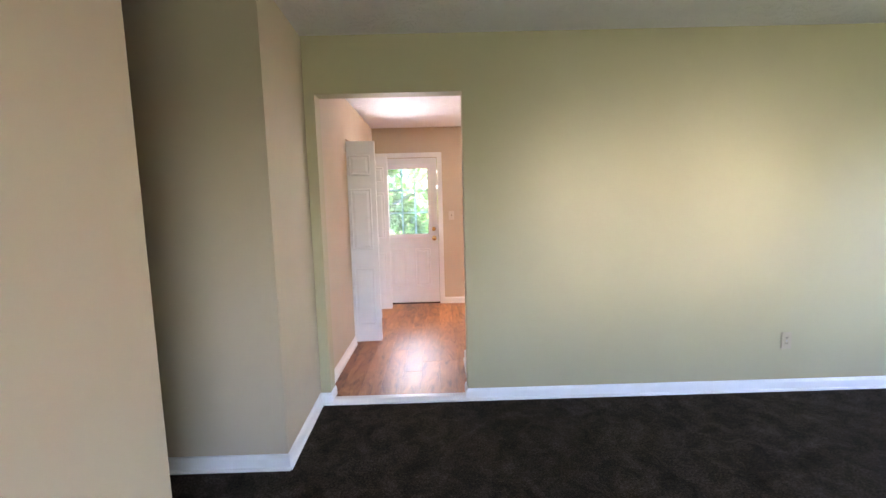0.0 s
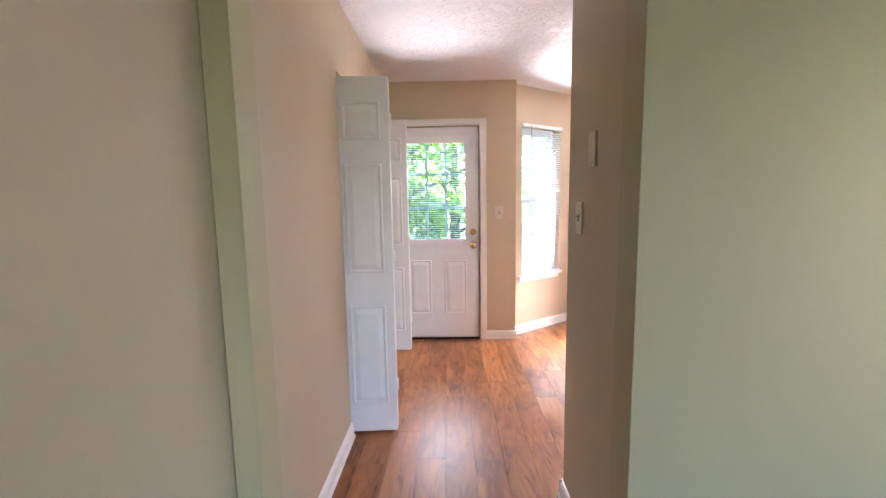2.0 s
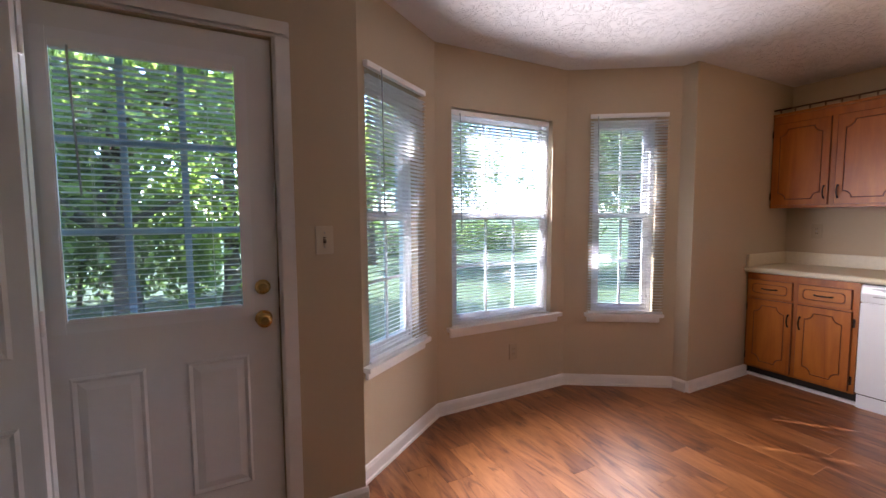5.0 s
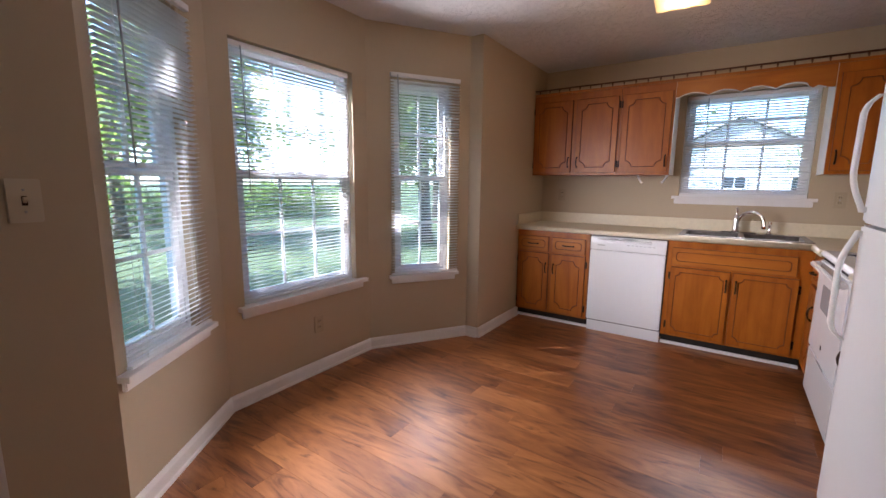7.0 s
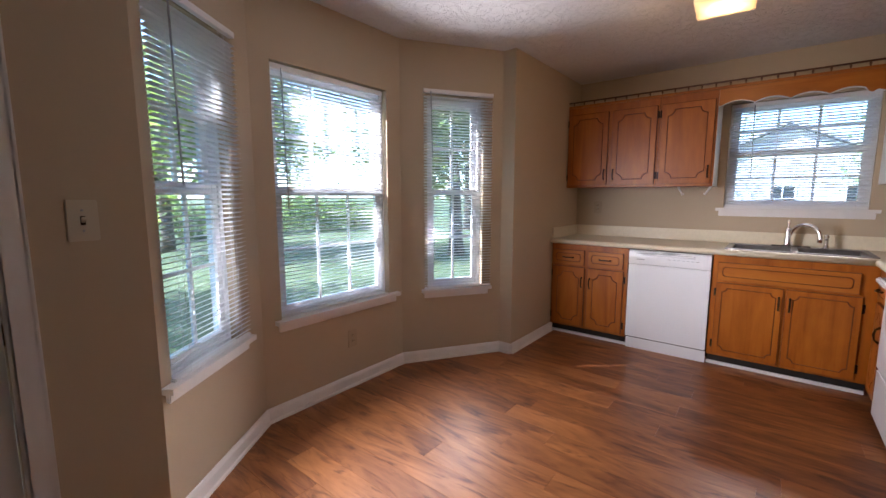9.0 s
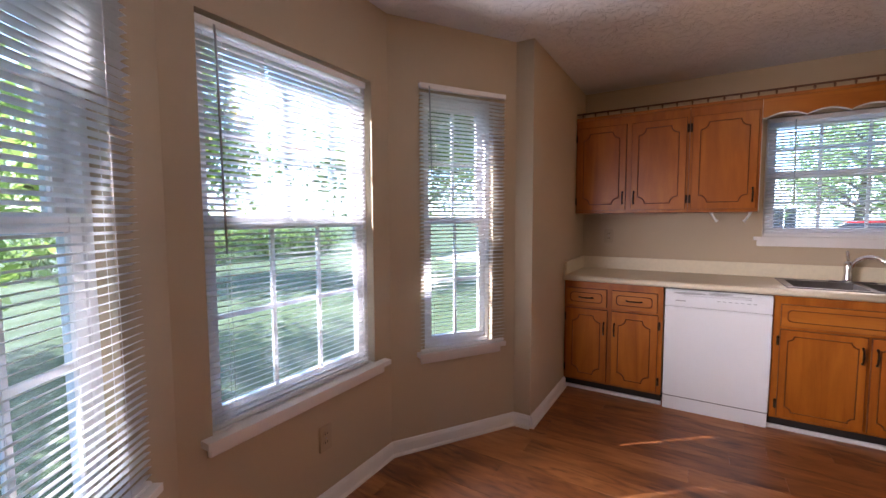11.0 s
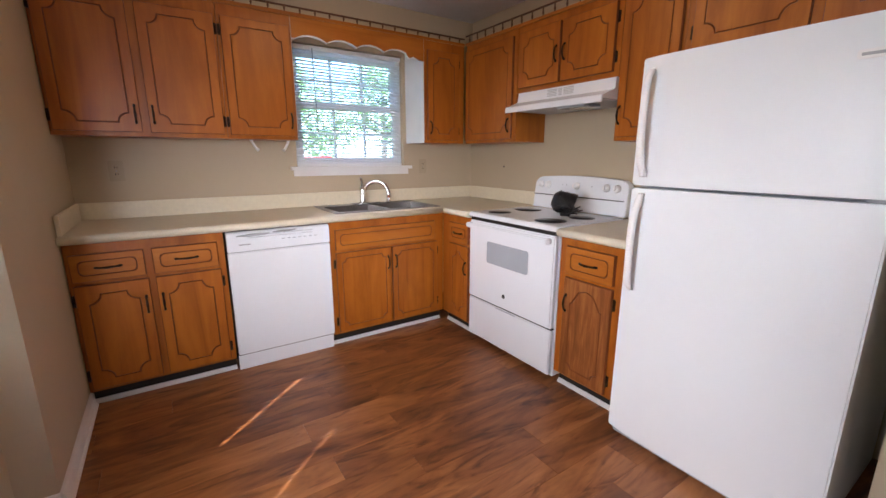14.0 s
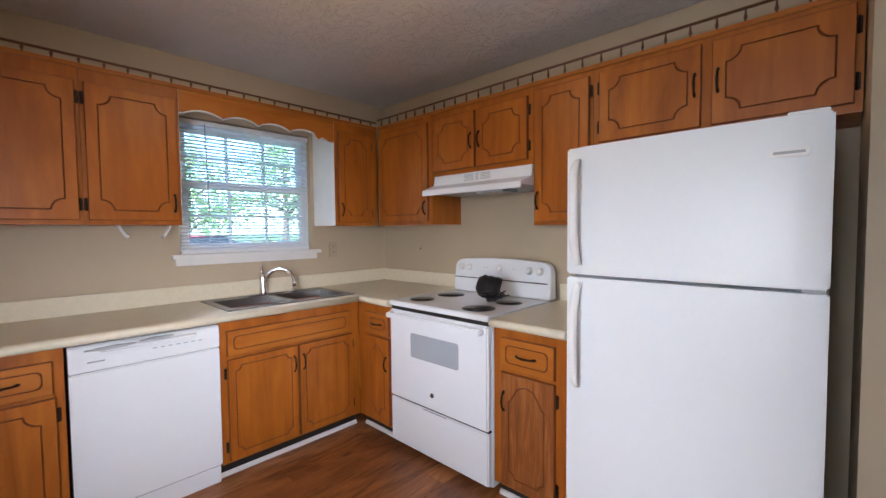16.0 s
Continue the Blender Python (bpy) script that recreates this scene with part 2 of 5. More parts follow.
LGREY = plain("light_grey_glass", (0.36, 0.40, 0.44), 0.12, var=0.05)
BLACK = plain("black_enamel", (0.012, 0.012, 0.013), 0.35, var=0.2)
# near-black for recesses and gaps, with their shade in the colour
TOE = plain("near_black_recess", (0.012, 0.010, 0.009), 0.7)
IVORY = plain("ivory_plastic", (0.58, 0.52, 0.40), 0.35, var=0.03)
ALMOND = plain("almond_plastic", (0.44, 0.36, 0.24), 0.4, var=0.04)
WHITEP = plain("white_plastic", (0.82, 0.82, 0.81), 0.35, var=0.02)
GASKET = plain("grey_gasket", (0.25, 0.27, 0.29), 0.6)
LAMPG = glow("lamp_glass", (1.0, 0.55, 0.17), 0.11)
BULB = glow("bulb_glow", (1.0, 0.78, 0.45), 0.6)
BARK = plain("tree_bark", (0.10, 0.075, 0.055), 0.9, var=0.35, scale=6, bstr=0.8, bscale=25)
LEAF_A = leaf_material("leaf_green", (0.07, 0.11, 0.04), (0.15, 0.195, 0.07))
# paler leaves: the bright haze beyond the sink window is in their colour
LEAF_C = leaf_material("leaf_hazed_green", (0.10, 0.15, 0.08), (0.19, 0.25, 0.14))
LEAF_B = leaf_material("leaf_dark_green", (0.045, 0.075, 0.036), (0.09, 0.125, 0.06))
CONC = plain("pale_concrete", (0.48, 0.46, 0.43), 0.85, var=0.12, scale=1.5, bstr=0.3, bscale=40)
SIDING = plain("pale_siding", (0.62, 0.60, 0.57), 0.6, var=0.05)
SHING = plain("grey_shingles", (0.36, 0.345, 0.34), 0.85, var=0.2, scale=8, bstr=0.5, bscale=30)
DARKG = plain("dark_pane", (0.03, 0.035, 0.04), 0.1)
REDP = plain("red_car_paint", (0.45, 0.02, 0.02), 0.22, var=0.03)
WHTP = plain("white_car_paint", (0.75, 0.75, 0.76), 0.22, var=0.03)
TYRE = plain("tyre_rubber", (0.02, 0.02, 0.02), 0.8)


# ---- mesh helpers ----
def bx(bm, x0, x1, y0, y1, z0, z1, mi=0):
    v = [bm.verts.new((x, y, z)) for x in (x0, x1) for y in (y0, y1) for z in (z0, z1)]
    for q in ((0, 1, 3, 2), (4, 6, 7, 5), (0, 4, 5, 1), (2, 3, 7, 6), (0, 2, 6, 4), (1, 5, 7, 3)):
        bm.faces.new([v[i] for i in q]).material_index = mi
    return v


def prism(bm, pts, lo, hi, axis="z", mi=0):
    """Extrudes a 2D outline along an axis: for z the outline is x, y; for y it is x, z; for x it is y, z."""
    def at(p, h):
        return {"z": (p[0], p[1], h), "y": (p[0], h, p[1]), "x": (h, p[0], p[1])}[axis]
    a = [bm.verts.new(at(p, lo)) for p in pts]
    c = [bm.verts.new(at(p, hi)) for p in pts]
    bm.faces.new(a).material_index = mi
    bm.faces.new(c[::-1]).material_index = mi
    for i in range(len(pts)):
        j = (i + 1) % len(pts)
        bm.faces.new((a[j], a[i], c[i], c[j])).material_index = mi


def tube(bm, path, radii, seg=10, mi=0):
    """A round bar along a path, with a radius for all points or for each."""
    path = [Vector(p) for p in path]
    if not isinstance(radii, (list, tuple)):
        radii = [radii] * len(path)
    rings, side = [], None
    for i, p in enumerate(path):
        d = (path[min(i + 1, len(path) - 1)] - path[max(i - 1, 0)]).normalized()
        if side is None:
            side = d.orthogonal().normalized()
        side = (side - d * side.dot(d)).normalized()
        up = d.cross(side)
        rings.append([bm.verts.new(p + radii[i] * (math.cos(a) * side + math.sin(a) * up)) for a in [2 * math.pi * k / seg for k in range(seg)]])
    for a, c in zip(rings, rings[1:]):
        for k in range(seg):
            f = bm.faces.new((a[k], a[(k + 1) % seg], c[(k + 1) % seg], c[k]))
            f.smooth, f.material_index = True, mi
    bm.faces.new(rings[0][::-1]).material_index = mi
    bm.faces.new(rings[-1]).material_index = mi


def disc(bm, c, axis, profile, seg=20, mi=0):
    """A turned shape about an axis through c: profile rows of (distance along, radius)."""
    c, d = Vector(c), Vector(axis).normalized()
    tube(bm, [c + d * h for h, _ in profile], [max(r, 0.0004) for _, r in profile], seg, mi)


def mesh_of(bm, mats, bevel=0.0, segs=2):
    if bevel:
        bmesh.ops.bevel(bm, geom=bm.edges[:], offset=bevel, segments=segs, affect="EDGES", clamp_overlap=True)
    bmesh.ops.recalc_face_normals(bm, faces=bm.faces[:])
    me = bpy.data.meshes.new("mesh")
    bm.to_mesh(me)
    bm.free()
    for m in (mats if isinstance(mats, (list, tuple)) else [mats]):
        me.materials.append(m)
    return me


def part(name, bm, material, parent, label="", bevel=0.0):
    ob = new(name, mesh_of(bm, material, bevel))
    ob.parent = parent
    return tagged(ob, label)


def boxpart(name, dims, material, parent, label="", bevel=0.002):
    bm = bmesh.new()
    bx(bm, *dims)
    return part(name, bm, material, parent, label, bevel)


def thing(name, label, category, m, group="", kind=""):
    ob = new(name)
    ob.empty_display_size = 0.1
    ob.matrix_world = m
    return tagged(ob, label, category, group, kind)


def setting(name, bm, material, label="", bevel=0.0, m=None):
    ob = new(name, mesh_of(bm, material, bevel))
    if m is not None:
        ob.matrix_world = m
    return tagged(ob, label, "", "", "structure")


def wall_with(bm, x0, x1, z0, z1, t, holes):
    """A wall in local x and z, from y = 0 back to y = t, with rectangular holes (x0, x1, z0, z1)."""
    xs = x0
    for a, c, lo, hi in sorted(holes):
        if a > xs:
            bx(bm, xs, a, 0, t, z0, z1)
        if lo > z0:
            bx(bm, a, c, 0, t, z0, lo)
        if hi < z1:
            bx(bm, a, c, 0, t, hi, z1)
        xs = c
    if x1 > xs:
        bx(bm, xs, x1, 0, t, z0, z1)


def skirting(name, a, c, h=0.085, t=0.014, ext0=0.0, ext1=0.0):
    """Baseboard with a bevelled cap from a to c; the room lies to the right of a to c."""
    a, c = Vector(a), Vector(c)
    d = c - a
    L = d.length
    bm = bmesh.new()
    prism(bm, [(0, 0), (-t - 0.009, 0), (-t - 0.008, 0.012), (-t, 0.018), (-t, h - 0.02), (-t * 0.5, h - 0.004), (0, h)], -ext0, L + ext1, "x")
    return setting(name, bm, TRIM, "white painted baseboard with shoe moulding", 0, Matrix.Translation((a.x, a.y, 0)) @ Matrix.Rotation(math.atan2(d.y, d.x), 4, "Z"))


# ---- the plan ----
CZ, LZ, CARP = 2.42, 2.49, -0.02
P0, A, B, C, D1, D = (0.707, 5.76), (0.707, 5.885), (1.38, 6.37), (2.50, 6.38), (3.20, 5.93), (3.20, 5.818)
XS, YS = 4.55, 2.94
SINK, STOVE = -90, 180


def along(p, q):
    return math.degrees(math.atan2(q[1] - p[1], q[0] - p[0])), math.hypot(q[0] - p[0], q[1] - p[1])


AB, LAB = along(A, B)
BC, LBC = along(B, C)
CD, LCD = along(C, D1)

# kitchen shell
bm = bmesh.new()
wall_with(bm, -0.50, A[0], 0, CZ, 0.12, [(-0.43, 0.365, 0.0, 2.02)])
setting("wall_back", bm, WALL, "beige painted wall round the back door", 0, pose(0, P0[1], 0))
bm = bmesh.new()
wall_with(bm, 0.0, LAB + 0.05, 0, CZ, 0.12, [(0.11, 0.60, 0.585, 2.035)])
setting("wall_bay_west", bm, WALL, "beige angled bay wall with a tall window", 0, pose(*A, 0, 0, 0, AB))
bm = bmesh.new()
wall_with(bm, -0.05, LBC + 0.05, 0, CZ, 0.12, [(0.118, 0.985, 0.585, 2.035)])
setting("wall_bay_north", bm, WALL, "beige bay wall with a wide window", 0, pose(*B, 0, 0, 0, BC))
bm = bmesh.new()
wall_with(bm, -0.05, LCD, 0, CZ, 0.12, [(0.205, 0.665, 0.575, 2.045)])
setting("wall_bay_east", bm, WALL, "beige angled bay wall with a narrow window", 0, pose(*C, 0, 0, 0, CD))
bm = bmesh.new()
bx(bm, D[0], XS + 0.12, D[1], D[1] + 0.12, 0, CZ)
setting("wall_nook", bm, WALL, "beige painted wall beside the counter")
bm = bmesh.new()
wall_with(bm, -0.12, 5.818 - YS + 0.06, 0, CZ, 0.12, [(5.818 - 4.54, 5.818 - 3.655, 1.20, 2.06)])
setting("wall_sink", bm, WALL, "beige wall with a window over the sink", 0, pose(XS, 5.818, 0, 0, 0, SINK))
bm = bmesh.new()
bx(bm, 1.55, XS + 0.12, 2.884, YS, 0, LZ)
setting("wall_stove", bm, WALL, "beige wall behind the stove")
bm = bmesh.new()
bx(bm, 0.58, 1.55, 3.0, 3.60, 0, CZ)
setting("wall_hall_east", bm, WALL, "beige wall end between hall and refrigerator")
bm = bmesh.new()
wall_with(bm, 2.90, 5.88, 0, CZ, 0.10, [(4.10, 5.50, 0.0, 2.03)])
setting("wall_hall_west", bm, WALL, "beige hall wall with a closet opening", 0, pose(-0.50, 0, 0, 0, 0, 90))
bm = bmesh.new()
bx(bm, -1.25, -1.17, 4.0, 5.6, 0, CZ)
bx(bm, -1.17, -0.60, 4.0, 4.08, 0, CZ)
bx(bm, -1.17, -0.60, 5.52, 5.6, 0, CZ)
setting("wall_closet", bm, WALL, "beige closet walls")
bm = bmesh.new()
bx(bm, -1.25, XS + 0.12, 2.95, 6.55, CZ, CZ + 0.1)
setting("ceiling_kitchen", bm, CEIL, "white stomp-textured ceiling")

# living room shell
bm = bmesh.new()
wall_with(bm, -0.50, 1.55, CARP, LZ, 0.12, [(-0.43, 0.545, CARP, 2.12)])
bx(bm, 1.55, 5.6, 0.0, 0.003, CARP, LZ)
setting("wall_living_north", bm, LWALL, "beige painted wall with a cased opening, greenish bounce light in its colour", 0, pose(0, 2.88, 0))
bm = bmesh.new()
prism(bm, [(-0.62, 2.155), (-0.475, 2.155), (-0.505, 2.879), (-0.505, 3.0), (-0.62, 3.0)], CARP, LZ)
bx(bm, -3.2, -0.62, 2.155, 2.27, CARP, LZ)
setting("wall_living_west", bm, WALL, "beige wall stub beside the opening")
bm = bmesh.new()
bx(bm, -0.62, -0.50, -3.5, 1.28, CARP, LZ)
bx(bm, -3.2, -0.62, 1.16, 1.28, CARP, LZ)
bx(bm, -3.3, -3.2, 1.16, 2.27, CARP, LZ)
setting("wall_living_corridor", bm, WALL, "beige wall at the mouth of a side corridor")
bm = bmesh.new()
wall_with(bm, -0.62, 5.6, CARP, LZ, 0.12, [(1.0, 1.9, 0.7, 2.0), (1.96, 2.9, 0.7, 2.0)])
setting("wall_living_south", bm, LWALL, "painted wall", 0, Matrix.Translation((0, -3.62, 0)))
bm = bmesh.new()
wall_with(bm, -3.6, 2.88, CARP, LZ, 0.10, [(0.62, 1.78, 0.7, 2.0)])
setting("wall_living_east", bm, LWALL, "painted wall", 0, pose(5.6, 0, 0, 0, 0, 90))
bm = bmesh.new()
bx(bm, -3.3, 5.6, -3.62, 2.95, LZ, LZ + 0.1)
setting("ceiling_living", bm, CEIL, "white textured ceiling")
bm = bmesh.new()
bx(bm, -3.3, 5.6, -3.62, 2.90, CARP - 0.1, CARP)
setting("floor_carpet", bm, CARPET, "dark brown cut-pile carpet")
bm = bmesh.new()
prism(bm, [(2.855, CARP), (2.945, CARP), (2.945, 0.004), (2.93, 0.012), (2.885, 0.012), (2.855, -0.006)], -0.43, 0.545, "x")
setting("trim_threshold", bm, TRIM, "pale metal threshold strip")

# baseboards
for i, (a, c) in enumerate([((0.43, 5.76), P0), (A, B), (B, C), (C, D1), (D1, D), (D, (3.99, 5.818))]):
    skirting("baseboard_%d" % (i + 1), a, c, ext1=0.012 if i in (0,) else 0.0)
skirting("baseboard_7", (-0.50, 2.90), (-0.50, 4.10))
skirting("baseboard_8", (0.58, 3.615), (0.58, 2.95))
skirting("baseboard_9", (1.55, 3.60), (0.566, 3.60))
for i, (a, c) in enumerate([((0.545, 2.88), (5.5, 2.88)), ((-0.50, 2.88), (-0.43, 2.88)), ((-0.475, 2.14), (-0.505, 2.88)), ((-3.2, 2.155), (-0.461, 2.155)), ((-0.50, -3.5), (-0.50, 1.28)), ((-0.43, 2.866), (-0.43, 3.0)), ((0.545, 3.0), (0.545, 2.866))]):
    skirting("baseboard_%d" % (i + 10), a, c, 0.085).location.z = CARP


# ---- windows and blinds ----
def sash(name, parent, x0, x1, z0, z1, y, cols, rows, rail=0.04):
    bm = bmesh.new()
    bx(bm, x0, x0 + rail, y, y + 0.03, z0, z1)
    bx(bm, x1 - rail, x1, y, y + 0.03, z0, z1)
    bx(bm, x0 + rail, x1 - rail, y, y + 0.03, z0, z0 + rail)
    bx(bm, x0 + rail, x1 - rail, y, y + 0.03, z1 - rail, z1)
    s = part(name, bm, VINYL, parent, "", 0.003)
    ix0, ix1, iz0, iz1 = x0 + rail, x1 - rail, z0 + rail, z1 - rail
    for k in range(1, cols):
        cx = ix0 + (ix1 - ix0) * k / cols
        boxpart("muntin", (cx - 0.009, cx + 0.009, y + 0.006, y + 0.022, iz0, iz1), VINYL, s, "", 0.002)
    for k in range(1, rows):
        cz = iz0 + (iz1 - iz0) * k / rows
        boxpart("muntin", (ix0, ix1, y + 0.008, y + 0.020, cz - 0.009, cz + 0.009), VINYL, s, "", 0.002)
    p = boxpart("pane", (ix0, ix1, y + 0.0125, y + 0.0155, iz0, iz1), GLASS, s, "clear glass pane", 0)
    p.visible_shadow = False


def window(name, m, x0, x1, z0, z1, cols, sill, label, stool=0.05):
    """A double-hung window in its opening, with stool and apron."""
    w = thing(name, label, "", m, "", "structure")
    bm = bmesh.new()
    f = 0.028
    bx(bm, x0, x0 + f, 0.045, 0.118, z0, z1)
    bx(bm, x1 - f, x1, 0.045, 0.118, z0, z1)
    bx(bm, x0 + f, x1 - f, 0.045, 0.118, z0, z0 + f)
    bx(bm, x0 + f, x1 - f, 0.045, 0.118, z1 - f, z1)
    part("window_frame", bm, VINYL, w, "white vinyl frame", 0.002)
    zm = (z0 + z1) / 2 + 0.02
    sash("upper_sash", w, x0 + f, x1 - f, zm - 0.022, z1 - f, 0.085, cols, 2)
    sash("lower_sash", w, x0 + f, x1 - f, z0 + f, zm + 0.022, 0.052, cols, 2)
    bm = bmesh.new()
    bx(bm, sill[0], sill[1], -stool, -0.001, z0 - 0.022, z0 + 0.003)
    bx(bm, x0 + 0.001, x1 - 0.001, -0.001, 0.044, z0 + 0.001, z0 + 0.003)
    s = part("window_sill", bm, TRIM, w, "white painted wooden sill", 0.005)
    boxpart("apron", (sill[0] + 0.02, sill[1] - 0.02, -0.02, -0.001, z0 - 0.066, z0 - 0.0225), TRIM, s, "", 0.004)
    boxpart("sash_lock", ((x0 + x1) / 2 - 0.025, (x0 + x1) / 2 + 0.025, 0.038, 0.052, zm + 0.0, zm + 0.02), VINYL, w, "", 0.003)
    return w


def slat_mesh(x0, x1, holes=(), depth=0.025):
    """One thin slat, bowed across its depth, with a slot for each lift cord."""
    n, pts = 4, []
    for k in range(n + 1):
        u = k / n
        pts.append(((u - 0.5) * depth, 0.0022 * (1 - (2 * u - 1) ** 2)))
    bm = bmesh.new()

    def strip(i, j, a, c):
        prism(bm, pts[i:j + 1] + [(p, q - 0.0007) for p, q in reversed(pts[i:j + 1])], a, c, "x")
    at = x0
    for h in holes:
        strip(0, n, at, h - 0.007)
        strip(0, 1, h - 0.007, h + 0.007)
        strip(3, n, h - 0.007, h + 0.007)
        at = h + 0.007
    strip(0, n, at, x1)
    return mesh_of(bm, SLAT)


def blind(m, x0, x1, z0, z1, y, label, tilt=-19.0, wand=0.55, wand_x=0.05, pitch=0.0215, holes=()):
    b = thing("window_blind", label, "blind", m, "mini blinds")
    boxpart("headrail", (x0, x1, y - 0.014, y + 0.014, z1 - 0.028, z1), WHITEP, b, "", 0.002)
    boxpart("bottom_rail", (x0, x1, y - 0.012, y + 0.012, z0, z0 + 0.013), WHITEP, b, "", 0.004)
    me = slat_mesh(x0 + 0.002, x1 - 0.002, holes)
    n = int((z1 - 0.035 - z0 - 0.02) / pitch)
    for k in range(n):
        s = new("slat", me)
        s.parent = b
        s.matrix_basis = pose(0, y, z0 + 0.028 + k * pitch, tilt + random.uniform(-2.0, 2.0), random.uniform(-0.12, 0.12), 0)
    for cx in (x0 + 0.09, x1 - 0.09):
        bm = bmesh.new()
        for dy in (-0.0125, 0.0125):
            tube(bm, [(cx, y + dy, z0 + 0.01), (cx, y + dy, z1 - 0.02)], 0.0007, 4)
        part("ladder_cord", bm, WHITEP, b)
    bm = bmesh.new()
    tube(bm, [(x0 + wand_x, y - 0.022, z1 - 0.02), (x0 + wand_x, y - 0.026, z1 - 0.05), (x0 + wand_x + 0.012, y - 0.024, z1 - wand)], 0.004, 6)
    part("tilt_wand", bm, GREYP, b, "clear grey plastic wand")
    return b


MA, MB, MC, MS = pose(*A, 0, 0, 0, AB), pose(*B, 0, 0, 0, BC), pose(*C, 0, 0, 0, CD), pose(XS, 5.818, 0, 0, 0, SINK)
window("window_1", MA, 0.11, 0.60, 0.585, 2.035, 2, (0.048, 0.668), "tall white double-hung bay window with divided panes")
window("window_2", MB, 0.118, 0.985, 0.585, 2.035, 3, (0.075, 1.06), "wide white double-hung bay window with divided panes")
window("window_3", MC, 0.205, 0.665, 0.575, 2.045, 2, (0.155, 0.735), "narrow white double-hung bay window with divided panes")
window("window_4", MS, 5.818 - 4.54, 5.818 - 3.655, 1.20, 2.06, 3, (5.818 - 4.59, 5.818 - 3.60), "white double-hung window over the sink")
blind(MA, 0.092, 0.655, 0.592, 2.065, -0.018, "white mini blind hung outside the tall bay window", wand=0.72, wand_x=0.10)
blind(MB, 0.124, 0.955, 0.592, 2.02, 0.022, "white mini blind inside the wide bay window", wand=0.80, wand_x=0.06, holes=(0.40,))
blind(MC, 0.175, 0.735, 0.582, 2.085, -0.018, "white mini blind hung outside the narrow bay window", wand=0.5)
blind(MS, 5.818 - 4.53, 5.818 - 3.665, 1.208, 2.05, 0.022, "white mini blind inside the sink window", wand=0.6, wand_x=0.15, tilt=-18.0)


# ---- back door ----
def raised_panel(bm, x0, x1, z0, z1, y):
    """A moulded panel: a sunk groove round a raised field, facing -y."""
    def loop(i, yy):
        return [bm.verts.new(p) for p in ((x0 + i, yy, z0 + i), (x1 - i, yy, z0 + i), (x1 - i, yy, z1 - i), (x0 + i, yy, z1 - i))]
    loops = [loop(0, y), loop(0.008, y - 0.008), loop(0.020, y + 0.0003), loop(0.046, y - 0.008)]
    for a, c in zip(loops, loops[1:]):
        for k in range(4):
            bm.faces.new((a[k], a[(k + 1) % 4], c[(k + 1) % 4], c[k]))
    bm.faces.new(loops[-1])


DX0, DX1, DT = -0.425, 0.362, 2.015
LX0, LX1, LZ0, LZ1 = -0.312, 0.242, 0.965, 1.905
door = thing("door_1", "white panelled back door with a nine-pane window, closed", "", pose(0, 5.775, 0), "", "structure")
bm = bmesh.new()
wall_with(bm, DX0, DX1, 0.02, DT, 0.044, [(LX0, LX1, LZ0, LZ1)])
for px in (-0.31, 0.03):
    raised_panel(bm, px, px + 0.215, 0.25, 0.78, -0.0005)
slab = part("slab", bm, DOORW, door, "white painted steel slab")
bm = bmesh.new()
for a in ((LX0 - 0.03, LX0 + 0.012, LZ0 - 0.03, LZ1 + 0.03), (LX1 - 0.012, LX1 + 0.03, LZ0 - 0.03, LZ1 + 0.03)):
    bx(bm, a[0], a[1], -0.016, -0.001, a[2], a[3])
for a in ((LZ0 - 0.03, LZ0 + 0.012), (LZ1 - 0.012, LZ1 + 0.03)):
    bx(bm, LX0 + 0.012, LX1 - 0.012, -0.016, -0.001, a[0], a[1])
part("lite_frame", bm, VINYL, door, "white moulded window surround", 0.004)
pn = boxpart("pane", (LX0, LX1, 0.018, 0.022, LZ0, LZ1), GLASS, door, "clear glass", 0)
pn.visible_shadow = False
for k in (1, 2):
    cx = LX0 + 0.006 + (LX1 - LX0 - 0.012) * k / 3
    boxpart("muntin", (cx - 0.011, cx + 0.011, 0.024, 0.036, LZ0, LZ1), VINYL, door, "", 0.003)
    cz = LZ0 + (LZ1 - LZ0) * k / 3
    boxpart("muntin", (LX0, LX1, 0.026, 0.034, cz - 0.011, cz + 0.011), VINYL, door, "", 0.003)
for nm, kz, prof in (("deadbolt", 1.046, [(0, 0.030), (0.006, 0.030), (0.009, 0.024), (0.022, 0.022), (0.024, 0.017)]), ("door_knob", 0.918, [(0, 0.033), (0.005, 0.033), (0.010, 0.014), (0.026, 0.012), (0.034, 0.022), (0.046, 0.029), (0.056, 0.027), (0.061, 0.016)])):
    bm = bmesh.new()
    disc(bm, (0.304, -0.001, kz), (0, -1, 0), prof)
    part(nm, bm, BRASS, door, "polished brass")
for hz in (0.93, 1.05):
    boxpart("strike_plate", (0.3625, 0.366, -0.012, 0.012, hz - 0.03, hz + 0.03), BRONZE, door, "dark strike plate", 0)
blind(pose(0, 5.775, 0), LX0 + 0.014, LX1 - 0.014, LZ0 + 0.006, LZ1 - 0.006, -0.003, "white mini blind on the back door window", tilt=-6, pitch=0.0205, wand=0.5)
bm = bmesh.new()
for a, c in ((-0.495, -0.43), (0.366, 0.432)):
    bx(bm, a, c, -0.018, -0.001, 0, 2.022)
    bx(bm, a + 0.008, c - 0.008, -0.024, -0.018, 0, 2.022)
bx(bm, -0.495, 0.432, -0.018, -0.001, 2.0225, 2.085)
bx(bm, -0.487, 0.424, -0.024, -0.018, 2.03, 2.077)
